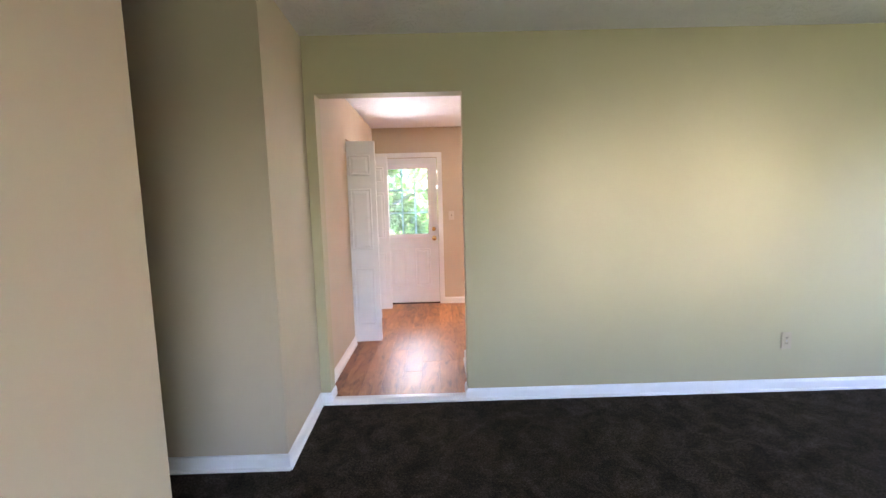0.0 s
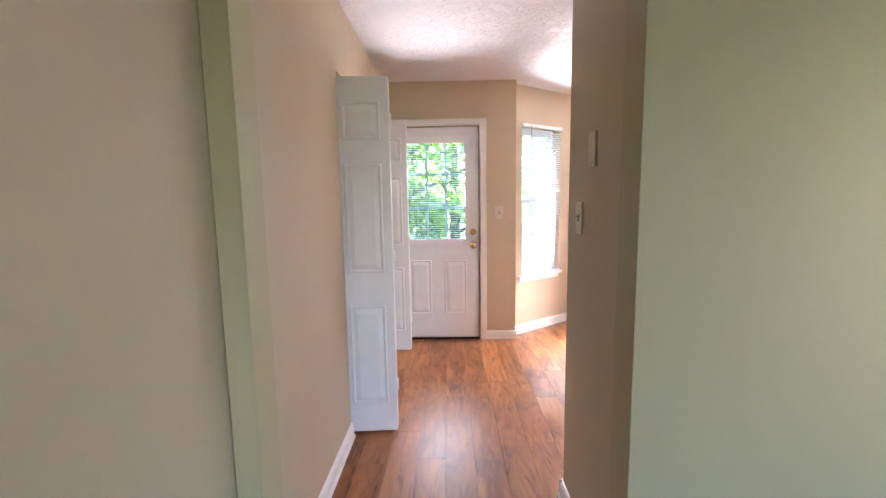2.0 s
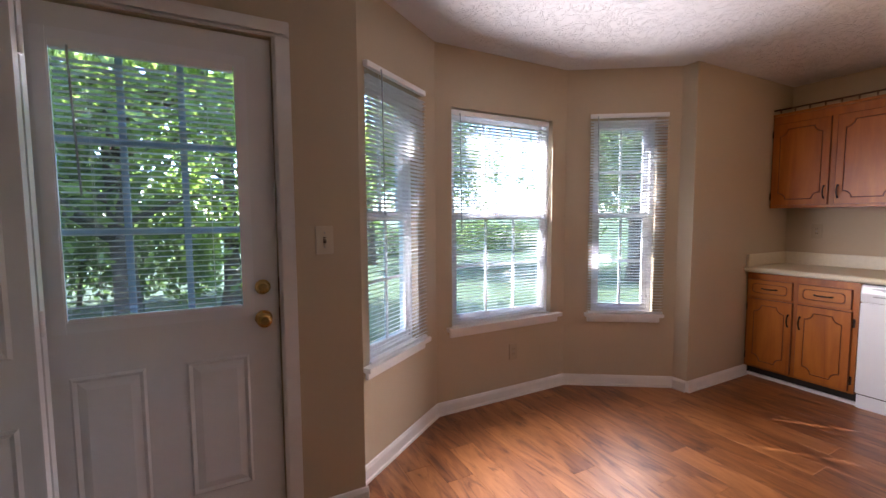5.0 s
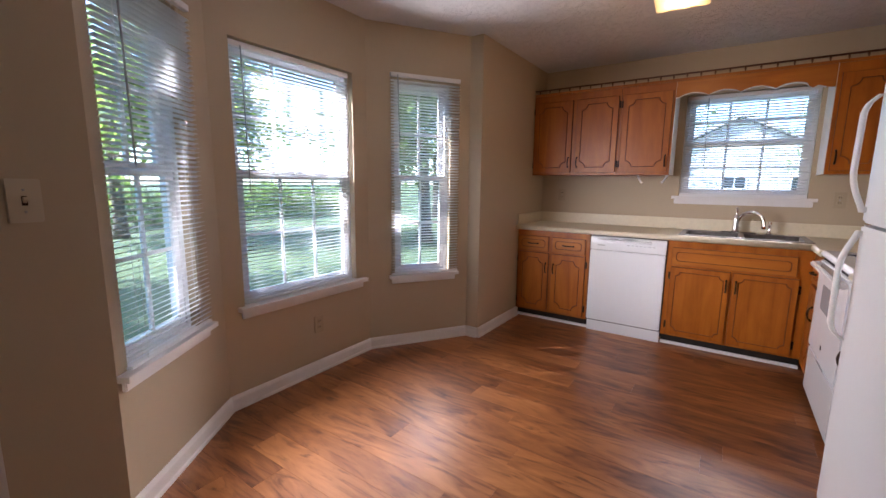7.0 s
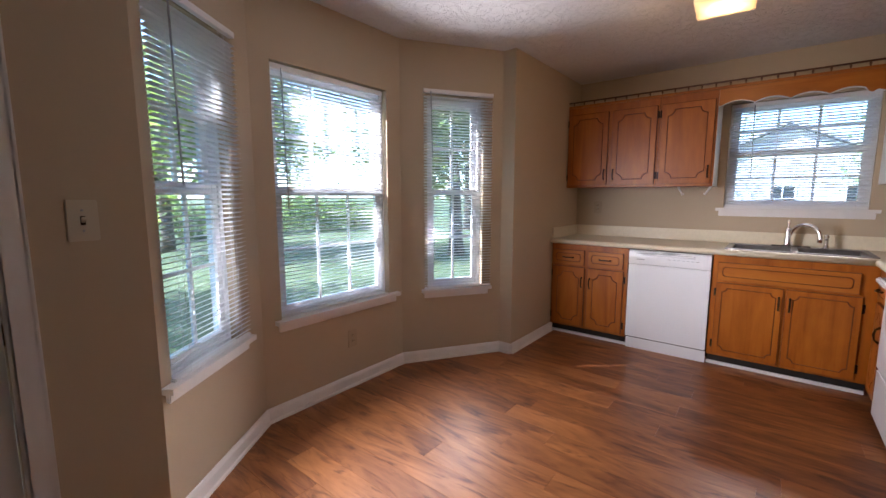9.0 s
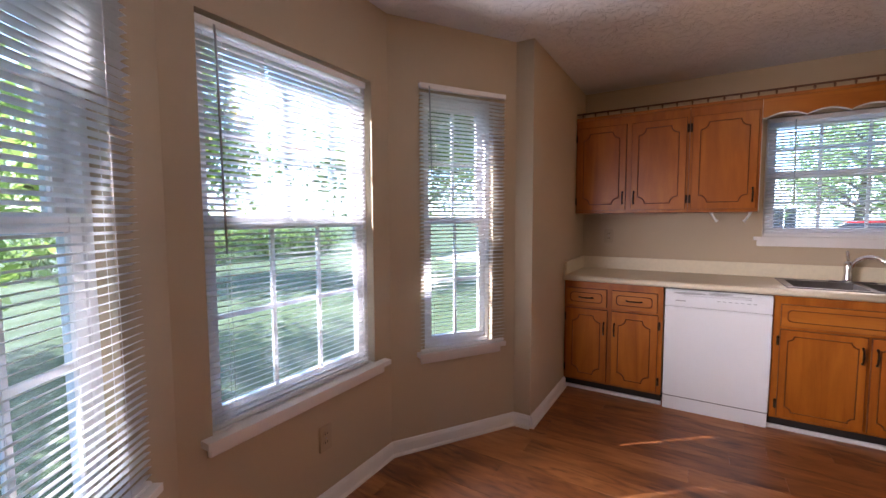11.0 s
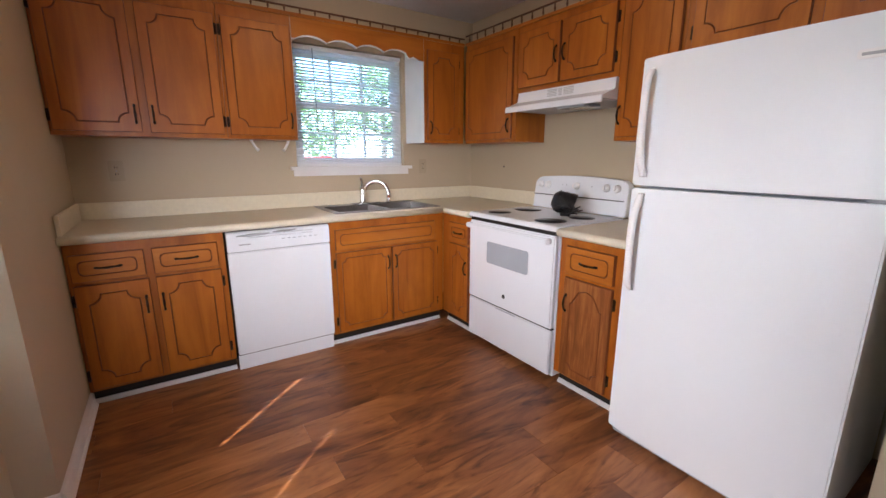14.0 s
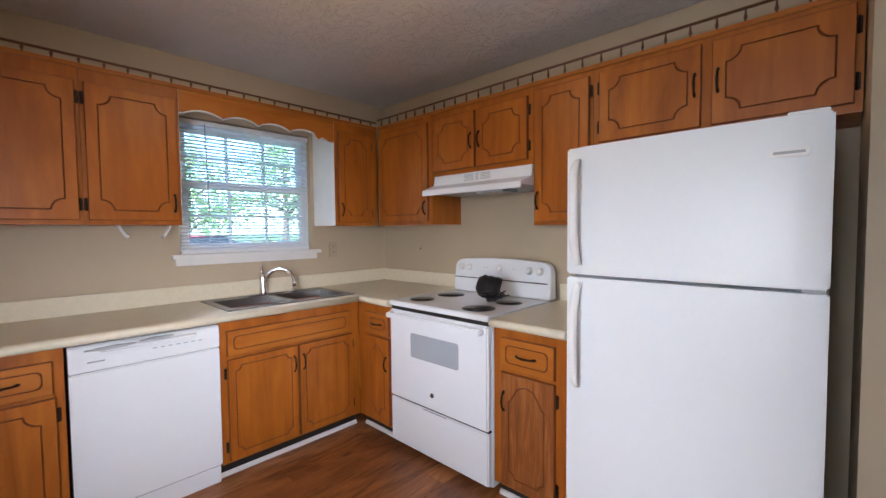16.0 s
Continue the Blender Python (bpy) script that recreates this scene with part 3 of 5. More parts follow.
setting("trim_door", bm, TRIM, "white painted door casing", 0.003, pose(0, P0[1], 0))
bm = bmesh.new()
bx(bm, -0.43, 0.365, 0.0, 0.12, 0.0005, 0.018)
setting("trim_sill", bm, BRONZE, "dark metal door sill", 0.003, pose(0, P0[1], 0))


# ---- bifold closet doors ----
def bifold(label, m, w, flip):
    b = thing("bifold_door", label, "closet door", m, "bifold closet doors")
    for k, (yy, ang) in enumerate(((0.0, 0.0), (0.046 * flip, 2.0))):
        bm = bmesh.new()
        bx(bm, 0, w, yy, yy + 0.032, 0.022, 2.005)
        for z0, z1 in ((0.19, 0.77), (0.955, 1.55), (1.675, 1.875)):
            raised_panel(bm, 0.045, w - 0.045, z0, z1, yy - 0.0006)
        part("leaf", bm, DOORW, b)
    bm = bmesh.new()
    for hz in (0.25, 1.0, 1.75):
        tube(bm, [(w + 0.004, 0.016 + 0.023 * flip, hz), (w + 0.004, 0.016 + 0.023 * flip, hz + 0.07)], 0.006, 8)
    part("hinge", bm, WHITEP, b)
    return b


bifold("white folded closet door with moulded panels", pose(-0.53, 4.112, 0, 0, 0, 3.0), 0.295, 1)
bifold("white folded closet door beside the back door", pose(-0.56, 5.470, 0, 0, 0, 0.5), 0.285, -1)
bm = bmesh.new()
bx(bm, -0.56, -0.535, 4.12, 5.5, 2.005, 2.03)
setting("trim_closet_track", bm, GREYP, "metal bifold track")


# ---- plates ----
def wall_plate(name, label, category, m, kind, colour=None):
    colour = colour or IVORY
    p = thing(name, label, category, m, "wall plates")
    bm = bmesh.new()
    bx(bm, -0.037, 0.037, -0.007, 0.002, -0.06, 0.06)
    part("plate", bm, colour, p, "", 0.003)
    if kind == "switch":
        boxpart("surround", (-0.006, 0.006, -0.0085, -0.0071, -0.013, 0.013), BRONZE, p, "", 0)
        bm = bmesh.new()
        prism(bm, [(-0.008, -0.006), (-0.024, 0.004), (-0.022, 0.011), (-0.008, 0.008)], -0.004, 0.004, "x")
        part("toggle", bm, colour, p)
    elif kind == "outlet":
        for dz in (-0.02, 0.02):
            bm = bmesh.new()
            disc(bm, (0, -0.0071, dz), (0, -1, 0), [(0, 0.017), (0.002, 0.0165)], 14)
            s = part("socket", bm, colour, p)
            for dx in (-0.006, 0.006):
                boxpart("slot", (dx - 0.0016, dx + 0.0016, -0.0095, -0.0091, dz - 0.003, dz + 0.007), TOE, s, "", 0)
    for dz in ((-0.03, 0.03) if kind == "switch" else (-0.042, 0.042) if kind == "blank" else (0.0,)):
        bm = bmesh.new()
        disc(bm, (0, -0.0071, dz), (0, -1, 0), [(0, 0.0035), (0.001, 0.003)], 8)
        part("screw", bm, GREYP, p)
    return p


wall_plate("light_switch", "ivory toggle switch beside the back door", "switch", pose(0.55, 5.76, 1.228), "switch")
wall_plate("light_switch", "ivory toggle switch on the hall wall", "switch", pose(0.58, 3.445, 1.275, 0, 0, -90), "switch")
wall_plate("blank_plate", "ivory blank cover plate on the hall wall", "cover plate", pose(0.58, 3.315, 1.515, 0, 0, -90), "blank")
wall_plate("outlet", "almond wall outlet under the bay window", "outlet", MB @ pose(0.627, 0, 0.34), "outlet", ALMOND)
wall_plate("outlet", "almond wall outlet above the counter", "outlet", pose(XS, 5.60, 1.19, 0, 0, SINK), "outlet", ALMOND)
wall_plate("outlet", "almond wall outlet beside the sink window", "outlet", pose(XS, 3.47, 1.195, 0, 0, SINK), "outlet", ALMOND)
wall_plate("outlet", "almond wall outlet on the living room wall", "outlet", pose(2.82, 2.88, 0.35), "outlet", ALMOND)
anchor = thing("wall_anchor", "small dark screw anchor in the wall behind the stove", "wall anchor", pose(4.08, YS, 1.195, 0, 0, STOVE))
bm = bmesh.new()
disc(bm, (0, 0, 0), (0, -1, 0), [(-0.004, 0.008), (0.003, 0.0075), (0.004, 0.003)], 12)
part("plug", bm, BLACK, anchor)


# ---- cabinets ----
def grooved_front(x0, x1, z0, z1, y, t=0.019, inset=0.04, notch=0.035, style="notch", gw=0.0065):
    """A slab front facing -y with a routed groove, notched or rounded at its corners. Materials: wood, groove."""
    bm = bmesh.new()

    def outline(i, nr):
        pts = []
        cx0, cx1, cz0, cz1 = x0 + i, x1 - i, z0 + i, z1 - i
        for cx, cz, sx, sz, flip in ((cx0, cz0, 1, 1, 0), (cx1, cz0, -1, 1, 1), (cx1, cz1, -1, -1, 0), (cx0, cz1, 1, -1, 1)):
            arc = []
            for k in range(5):
                a = k / 4 * math.pi / 2
                if style != "round":
                    arc.append((cx + sx * nr * math.sin(a), cz + sz * nr * math.cos(a)))
                else:
                    arc.append((cx + sx * nr * (1 - math.cos(a)), cz + sz * nr * (1 - math.sin(a))))
            if style == "arch" and sz < 0:
                half = (cx1 - cx0) / 2
                arc = [(cx + sx * half * u, cz - drop) for u, drop in ((0.0, 0.088), (0.13, 0.080), (0.30, 0.052), (0.55, 0.014), (0.94, 0.0))]
            pts += arc[::-1] if flip else arc
        return pts
    outer = []
    for cx, cz, sx, sz, flip in ((x0, z0, 1, 1, 0), (x1, z0, -1, 1, 1), (x1, z1, -1, -1, 0), (x0, z1, 1, -1, 1)):
        nn = notch + inset
        arc = [(cx, cz + sz * nn), (cx, cz + sz * nn * 0.5), (cx, cz), (cx + sx * nn * 0.5, cz), (cx + sx * nn, cz)]
        outer += arc[::-1] if flip else arc
    ga, gm, gi = outline(inset, notch), outline(inset + gw / 2, notch), outline(inset + gw, notch)
    e = 0.003
    rim = [(min(max(px, x0 + e), x1 - e), min(max(pz, z0 + e), z1 - e)) for px, pz in outer]
    rings = [[bm.verts.new((px, yy, pz)) for px, pz in pts] for pts, yy in ((outer, y + t), (outer, y + e), (rim, y), (ga, y), (gm, y + 0.005), (gi, y))]
    for r, (a, c) in enumerate(zip(rings, rings[1:])):
        n = len(a)
        for k in range(n):
            try:
                f = bm.faces.new((a[k], a[(k + 1) % n], c[(k + 1) % n], c[k]))
            except ValueError:
                continue
            f.material_index = 1 if r in (0, 1, 3, 4) else 0
    bm.faces.new(rings[-1])
    bm.faces.new(rings[0][::-1])
    return bm


def pull(parent, x, z, y, upright=True, L=0.10):
    bm = bmesh.new()
    h = L / 2
    p = [(-h, -0.002), (-h * 0.86, -0.006), (-h * 0.6, -0.020), (0, -0.026), (h * 0.6, -0.020), (h * 0.86, -0.006), (h, -0.002)]
    r = [0.004, 0.007, 0.0045, 0.0062, 0.0045, 0.007, 0.004]
    tube(bm, [((x, y + b, z + a) if upright else (x + a, y + b, z)) for a, b in p], r, 8)
    part("handle", bm, BRONZE, parent, "dark bronze pull")


def hinge(parent, x, z, y):
    bm = bmesh.new()
    bx(bm, x - 0.009, x + 0.009, y - 0.003, y, z - 0.028, z + 0.028)
    tube(bm, [(x, y - 0.004, z - 0.030), (x, y - 0.004, z + 0.030)], 0.0045, 8)
    part("hinge", bm, BRONZE, parent, "dark bronze hinge")


def cabinet_door(cab, x0, x1, z0, z1, handle, hinge_side, hz, mat=None, inset=0.046, notch=0.05, style="notch"):
    d = part("door", grooved_front(x0, x1, z0, z1, -0.0195, 0.019, inset, notch, style), [mat or OAK, STAIN], cab, "")
    hx = x0 + 0.022 if handle == "l" else x1 - 0.022
    pull(d, hx, hz, -0.0195)
    kx = x0 - 0.006 if hinge_side == "l" else x1 + 0.006
    for q in (z0 + 0.075, z1 - 0.075):
        hinge(d, kx, q, -0.001)
    return d


def cabinet_body(cab, w, depth, z0, z1, side_l=None, side_r=None):
    """Carcass with a face frame at y = 0 and sides running back."""
    bm = bmesh.new()
    bx(bm, 0, w, 0.0, depth, z0, z1)
    body = part("body", bm, OAK, cab, "", 0.0015)
    for s, x in ((side_l, (-0.004, -0.0005)), (side_r, (w + 0.0005, w + 0.004))):
        if s:
            boxpart("side_panel", (x[0], x[1], 0.004, depth, z0, z1), s, body, "white painted side panel" if s is TRIM else "", 0)


def upper(m, w, z0, z1, doors, label, side_l=None, side_r=None):
    cab = thing("wall_cabinet", label, "cabinet", m, "wall cabinets")
    cabinet_body(cab, w, 0.298, z0, z1, side_l, side_r)
    for d in doors:
        cabinet_door(cab, *d)
    return cab


UX, UY = XS - 0.30, YS + 0.30
S = lambda y: pose(UX, y, 0, 0, 0, SINK)
T = lambda x: pose(x, UY, 0, 0, 0, STOVE)
UZ0, UZ1 = 1.383, 2.13
upper(S(5.815), 0.80, UZ0, UZ1, [(0.013, 0.382, 1.405, 2.065, "r", "l", 1.50), (0.419, 0.784, 1.405, 2.065, "l", "r", 1.50)], "honey-stained wooden wall cabinet with two grooved doors")
upper(S(5.013), 0.413, UZ0, UZ1, [(0.016, 0.398, 1.405, 2.065, "r", "l", 1.50)], "honey-stained single wall cabinet with a white side beside the window", None, TRIM)
upper(S(3.625), 0.375, UZ0, UZ1, [(0.022, 0.316, 1.405, 2.065, "l", "r", 1.50)], "narrow honey-stained corner wall cabinet with a white side", TRIM, None)
upper(T(UX - 0.022), 0.59, UZ0, UZ1, [(0.012, 0.556, 1.405, 2.085, "r", "l", 1.50)], "wide honey-stained corner wall cabinet over the counter")
upper(T(3.635), 0.793, 1.705, UZ1, [(0.022, 0.379, 1.735, 2.085, "r", "l", 1.90), (0.400, 0.761, 1.735, 2.085, "l", "r", 1.90)], "short honey-stained wall cabinet above the range hood")
upper(T(2.840), 0.338, 1.365, UZ1, [(0.013, 0.321, 1.385, 2.10, "l", "r", 1.50)], "tall honey-stained wall cabinet beside the refrigerator")
upper(T(2.500), 0.945, 1.735, UZ1, [(0.033, 0.464, 1.765, 2.105, "r", "l", 1.94), (0.503, 0.923, 1.765, 2.105, "l", "r", 1.94)], "honey-stained wall cabinet above the refrigerator")

# scalloped valance over the sink window
val = thing("window_valance", "honey-stained scalloped wooden valance over the sink window", "valance", S(4.598), "", "")
VW = 4.598 - 3.629
pts = [(0, UZ1), (0, 2.005)]
nsc = 48
for k in range(nsc + 1):
    u = k / nsc
    pts.append((0.02 + u * (VW - 0.14), 2.004 + 0.030 * abs(math.sin(u * math.pi * 4.0)) ** 0.8 - (0.0 if u < 0.97 else 0.02)))
pts += [(VW - 0.09, 2.000), (VW - 0.05, 1.985), (VW, 1.98), (VW, UZ1)]
bm = bmesh.new()
prism(bm, pts, 0.0, 0.018, "y")
part("board", bm, OAKX, val)
# white strip drawn for the fringe of light under the scallops
bm = bmesh.new()
prism(bm, [(a, b + 0.001) for a, b in pts[1:-2]] + [(a, b - 0.005) for a, b in reversed(pts[1:-2])], -0.001, 0.019, "y")
part("scalloped_edge", bm, TRIM, val, "pale strip standing in for the light fringe along the scallops")


# gallery rail on top of the wall cabinets
def gallery(m, L, label, rise=0.068):
    g = thing("gallery_rail", label, "rail", m, "gallery rails")
    boxpart("fascia", (0, L, -0.008, 0.012, UZ1 + 0.0005, UZ1 + 0.022), OAKX, g, "", 0.003)
    bm = bmesh.new()
    tube(bm, [(0, 0.0, UZ1 + rise), (L, 0.0, UZ1 + rise)], 0.0065, 8)
    part("top_rail", bm, RAILW, g, "dark stained rail")
    bm = bmesh.new()
    disc(bm, (0, 0, UZ1 + 0.022), (0, 0, 1), [(0, 0.004), (0.008, 0.004), (0.016, 0.0075), (0.026, 0.0045), (rise - 0.027, 0.0035)], 8)
    me = mesh_of(bm, RAILW)
    n = int(L / 0.095)
    for k in range(n):
        s = new("spindle", me)
        s.parent = g
        s.location.x = (k + 0.5) * L / n
    return g


gallery(S(5.815), 5.815 - UY - 0.01, "dark turned gallery rail on top of the sink wall cabinets", 0.054)
gallery(T(UX - 0.01), UX - 0.01 - 1.555, "dark turned gallery rail on top of the stove wall cabinets", 0.074)


def base(m, w, fronts, label, depth=0.58, mat=None):
    cab = thing("base_cabinet", label, "cabinet", m, "base cabinets")
    bm = bmesh.new()
    bx(bm, 0, w, 0.0, depth, 0.088, 0.865)
    part("body", bm, mat or OAK, cab, "", 0.0015)
    # its near-black colour includes the dark of the recess
    boxpart("toe_kick", (0, w, 0.055, 0.075, 0.002, 0.0875), TOE, cab, "recessed toe kick, near black for the recess shade", 0)
    bm = bmesh.new()
    prism(bm, [(0.0545, 0.001), (0.040, 0.001), (0.041, 0.012), (0.048, 0.021), (0.0545, 0.024)], 0, w, "x")
    part("shoe_moulding", bm, TRIM, cab, "white shoe moulding")
    for f in fronts:
        if f[0] == "drawer":
            _, x0, x1, z0, z1, handled = f
            d = part("drawer", grooved_front(x0, x1, z0, z1, -0.0195, 0.019, 0.030, 0.022, "round", 0.006), [mat or OAKX, STAIN], cab)
            if handled:
                pull(d, (x0 + x1) / 2, (z0 + z1) / 2, -0.0195, False, 0.11)
        else:
            cabinet_door(cab, *f[1:])
    return cab


BX, BY = 3.965, 3.64
SB = lambda y: pose(BX, y, 0, 0, 0, SINK)
TB = lambda x: pose(x, BY, 0, 0, 0, STOVE)
base(SB(5.814), 0.684, [("drawer", 0.016, 0.312, 0.675, 0.812, True), ("drawer", 0.347, 0.648, 0.675, 0.812, True),
     ("door", 0.016, 0.318, 0.105, 0.657, "r", "l", 0.52), ("door", 0.347, 0.655, 0.105, 0.657, "l", "r", 0.52)], "honey-stained base cabinet with two drawers and two doors")
base(SB(4.525), 0.885, [("drawer", 0.035, 0.80, 0.675, 0.812, False), ("door", 0.035, 0.428, 0.105, 0.657, "r", "l", 0.55, None, 0.035, 0.0301), ("door", 0.444, 0.822, 0.105, 0.657, "l", "r", 0.55, None, 0.035, 0.0301)], "honey-stained sink base cabinet with a false drawer and two doors")
base(TB(BX - 0.002), 0.355, [("drawer", 0.105, 0.335, 0.675, 0.812, True), ("door", 0.105, 0.340, 0.105, 0.657, "r", "l", 0.5)], "narrow honey-stained corner base cabinet beside the stove")
base(TB(2.822), 0.395, [("drawer", 0.05, 0.335, 0.675, 0.825, True), ("door", 0.05, 0.335, 0.105, 0.657, "l", "r", 0.52, WORN, 0.045, 0.03, "arch")], "worn honey-stained base cabinet between stove and refrigerator", 0.58, None)

# ---- countertops ----
SX0, SX1, SY0, SY1 = 4.02, 4.45, 3.67, 4.44
bm = bmesh.new()
CX, CY = [3.612, 3.925, SX0, SX1, XS - 0.002], [YS + 0.002, 3.66, SY0, SY1, 5.816]
cells = [(i, j) for i in range(4) for j in range(4) if (i, j) != (2, 2) and not (i == 0 and j > 0)]
tv = {}
for i, j in cells:
    for zz in (0.868, 0.908):
        q = []
        for a, c in ((i, j), (i + 1, j), (i + 1, j + 1), (i, j + 1)):
            if (a, c, zz) not in tv:
                tv[a, c, zz] = bm.verts.new((CX[a], CY[c], zz))
            q.append(tv[a, c, zz])
        bm.faces.new(q)
for i, j in cells:
    for (a, c), (ni, nj) in zip((((i, j), (i + 1, j)), ((i + 1, j), (i + 1, j + 1)), ((i + 1, j + 1), (i, j + 1)), ((i, j + 1), (i, j))), ((i, j - 1), (i + 1, j), (i, j + 1), (i - 1, j))):
        if (ni, nj) not in cells:
            bm.faces.new((tv[(*a, 0.868)], tv[(*c, 0.868)], tv[(*c, 0.908)], tv[(*a, 0.908)]))
ct = thing("countertop", "cream laminate L-shaped countertop with a low backsplash", "countertop", Matrix())
part("top", bm, CREAM, ct, "cream laminate top")
bm = bmesh.new()
tube(bm, [(3.925, 5.816, 0.888), (3.925, 3.66, 0.888)], 0.0198, 12)
tube(bm, [(3.925, 3.66, 0.888), (3.612, 3.66, 0.888)], 0.0198, 12)
part("front_edge", bm, CREAM, ct)
for d in ((XS - 0.020, XS - 0.002, YS + 0.002, 5.816, 0.9085, 1.008), (3.94, XS - 0.0205, 5.798, 5.816, 0.9085, 1.008), (3.612, XS - 0.0205, YS + 0.002, YS + 0.020, 0.9085, 1.008)):
    boxpart("backsplash", d, CREAM, ct, "", 0.003)
ct2 = thing("countertop", "short cream laminate countertop beside the refrigerator", "countertop", Matrix())
bm = bmesh.new()
bx(bm, 2.43, 2.828, YS + 0.002, 3.66, 0.868, 0.908)
part("top", bm, CREAM, ct2)
bm = bmesh.new()
tube(bm, [(2.43, 3.66, 0.888), (2.828, 3.66, 0.888)], 0.0198, 12)
part("front_edge", bm, CREAM, ct2)
boxpart("backsplash", (2.43, 2.828, YS + 0.002, YS + 0.020, 0.9085, 1.008), CREAM, ct2, "", 0.003)

# ---- sink and faucet ----
sink = thing("kitchen_sink", "stainless steel double-bowl sink set into the countertop", "sink", Matrix())
bm = bmesh.new()
ym = (SY0 + SY1) / 2
r0, r1 = 0.9085, 0.914
for a in ((SX0 - 0.025, SX0 + 0.02, SY0 - 0.025, SY1 + 0.025), (SX1 - 0.075, SX1 + 0.025, SY0 - 0.025, SY1 + 0.025), (SX0 + 0.02, SX1 - 0.075, SY0 - 0.025, SY0 + 0.02), (SX0 + 0.02, SX1 - 0.075, SY1 - 0.02, SY1 + 0.025), (SX0 + 0.02, SX1 - 0.075, ym - 0.018, ym + 0.018)):
    bx(bm, *a, r0, r1)
part("rim", bm, STEEL, sink, "", 0.002)
for y0, y1 in ((SY0 + 0.02, ym - 0.018), (ym + 0.018, SY1 - 0.02)):
    bm = bmesh.new()
    a, c = (SX0 + 0.02, SX1 - 0.075, y0, y1), (SX0 + 0.05, SX1 - 0.105, y0 + 0.03, y1 - 0.03)
    top = [bm.verts.new(p) for p in ((a[0], a[2], r1 - 0.001), (a[1], a[2], r1 - 0.001), (a[1], a[3], r1 - 0.001), (a[0], a[3], r1 - 0.001))]
    low = [bm.verts.new((v.co.x * 0.94 + (a[0] + a[1]) * 0.03, v.co.y * 0.94 + (a[2] + a[3]) * 0.03, 0.76)) for v in top]
    bot = [bm.verts.new(p) for p in ((c[0], c[2], 0.745), (c[1], c[2], 0.745), (c[1], c[3], 0.745), (c[0], c[3], 0.745))]
    for p, q in ((top, low), (low, bot)):
        for k in range(4):
            bm.faces.new((p[k], p[(k + 1) % 4], q[(k + 1) % 4], q[k]))
    bm.faces.new(bot)
    bowl = part("bowl", bm, STEEL, sink)
    bm = bmesh.new()
    disc(bm, ((a[0] + a[1]) / 2, (y0 + y1) / 2, 0.7455), (0, 0, 1), [(0, 0.045), (0.004, 0.043), (0.004, 0.03), (0.001, 0.028)], 20)
    part("drain", bm, CHROME, bowl, "chrome drain basket")
fau = thing("faucet", "chrome single-lever kitchen faucet with an arched spout", "faucet", pose(4.415, 4.075, 0.914))
bm = bmesh.new()
bx(bm, -0.028, 0.028, -0.12, 0.12, 0.0, 0.012)
part("base_plate", bm, CHROME, fau, "", 0.005)
bm = bmesh.new()
disc(bm, (0, 0.02, 0.012), (0, 0, 1), [(0, 0.027), (0.01, 0.024), (0.06, 0.021), (0.10, 0.023), (0.125, 0.018), (0.13, 0.006)], 18)
part("body", bm, CHROME, fau)
bm = bmesh.new()
tube(bm, [(0.0, 0.02, 0.13), (0.004, 0.022, 0.16), (0.012, 0.024, 0.195), (0.016, 0.024, 0.205)], [0.010, 0.0085, 0.011, 0.006], 10)
part("lever", bm, CHROME, fau)
bm = bmesh.new()
arc = [(0.0, 0.02, 0.05)]
for k in range(13):
    a = math.pi * (0.10 + 0.98 * k / 12)
    arc.append((-0.045 + 0.045 * math.cos(a), -0.075 + 0.085 * math.cos(a), 0.075 + 0.10 * math.sin(a)))
tube(bm, arc, [0.013] * 13 + [0.015], 12)
part("spout", bm, CHROME, fau)
bm = bmesh.new()
disc(bm, (0.0, -0.20, 0.0), (0, 0, 1), [(0, 0.022), (0.012, 0.018), (0.03, 0.011), (0.07, 0.013), (0.09, 0.016), (0.105, 0.008)], 14)
part("side_sprayer", bm, CHROME, fau)

# ---- dishwasher ----
dw = thing("dishwasher", "white built-in dishwasher with a top control panel", "dishwasher", SB(5.122))
DWW = 0.594
boxpart("tub", (0.004, DWW - 0.004, 0.02, 0.56, 0.10, 0.86), TOE, dw, "", 0)
boxpart("door_panel", (0.003, DWW - 0.003, -0.028, 0.018, 0.112, 0.738), APPL, dw, "", 0.006)
bm = bmesh.new()
prism(bm, [(0.018, 0.742), (-0.026, 0.742), (-0.030, 0.80), (-0.024, 0.846), (-0.012, 0.856), (0.018, 0.856)], 0.003, DWW - 0.003, "x")
cp = part("control_panel", bm, APPL, dw, "", 0.002)
bm = bmesh.new()
prism(bm, [(-0.0245, 0.838), (-0.044, 0.834), (-0.047, 0.826), (-0.0285, 0.818)], 0.11, DWW - 0.11, "x")
part("handle_lip", bm, APPL, cp, "", 0.002)
for scuff in ([(0.055, 0.835), (0.12, 0.829), (0.20, 0.832), (0.235, 0.840), (0.17, 0.843), (0.11, 0.840)], [(0.25, 0.843), (0.33, 0.840), (0.385, 0.848), (0.30, 0.850)]):
    bm = bmesh.new()
    prism(bm, scuff, -0.0500, -0.0200, "y")
    part("scuff", bm, GREYP, cp, "dark scuffed patch at the handle")
boxpart("name_bar", (0.065, 0.125, -0.0305, -0.0296, 0.779, 0.786), GREYP, cp, "", 0)
for k in range(7):
    boxpart("button", (0.30 + k * 0.032, 0.318 + k * 0.032, -0.0312, -0.0298, 0.795, 0.799), GREYP if k % 3 == 0 else LGREY, cp, "", 0)
boxpart("toe_panel", (0.003, DWW - 0.003, 0.006, 0.024, 0.004, 0.100), APPL, dw, "white toe panel", 0.002)
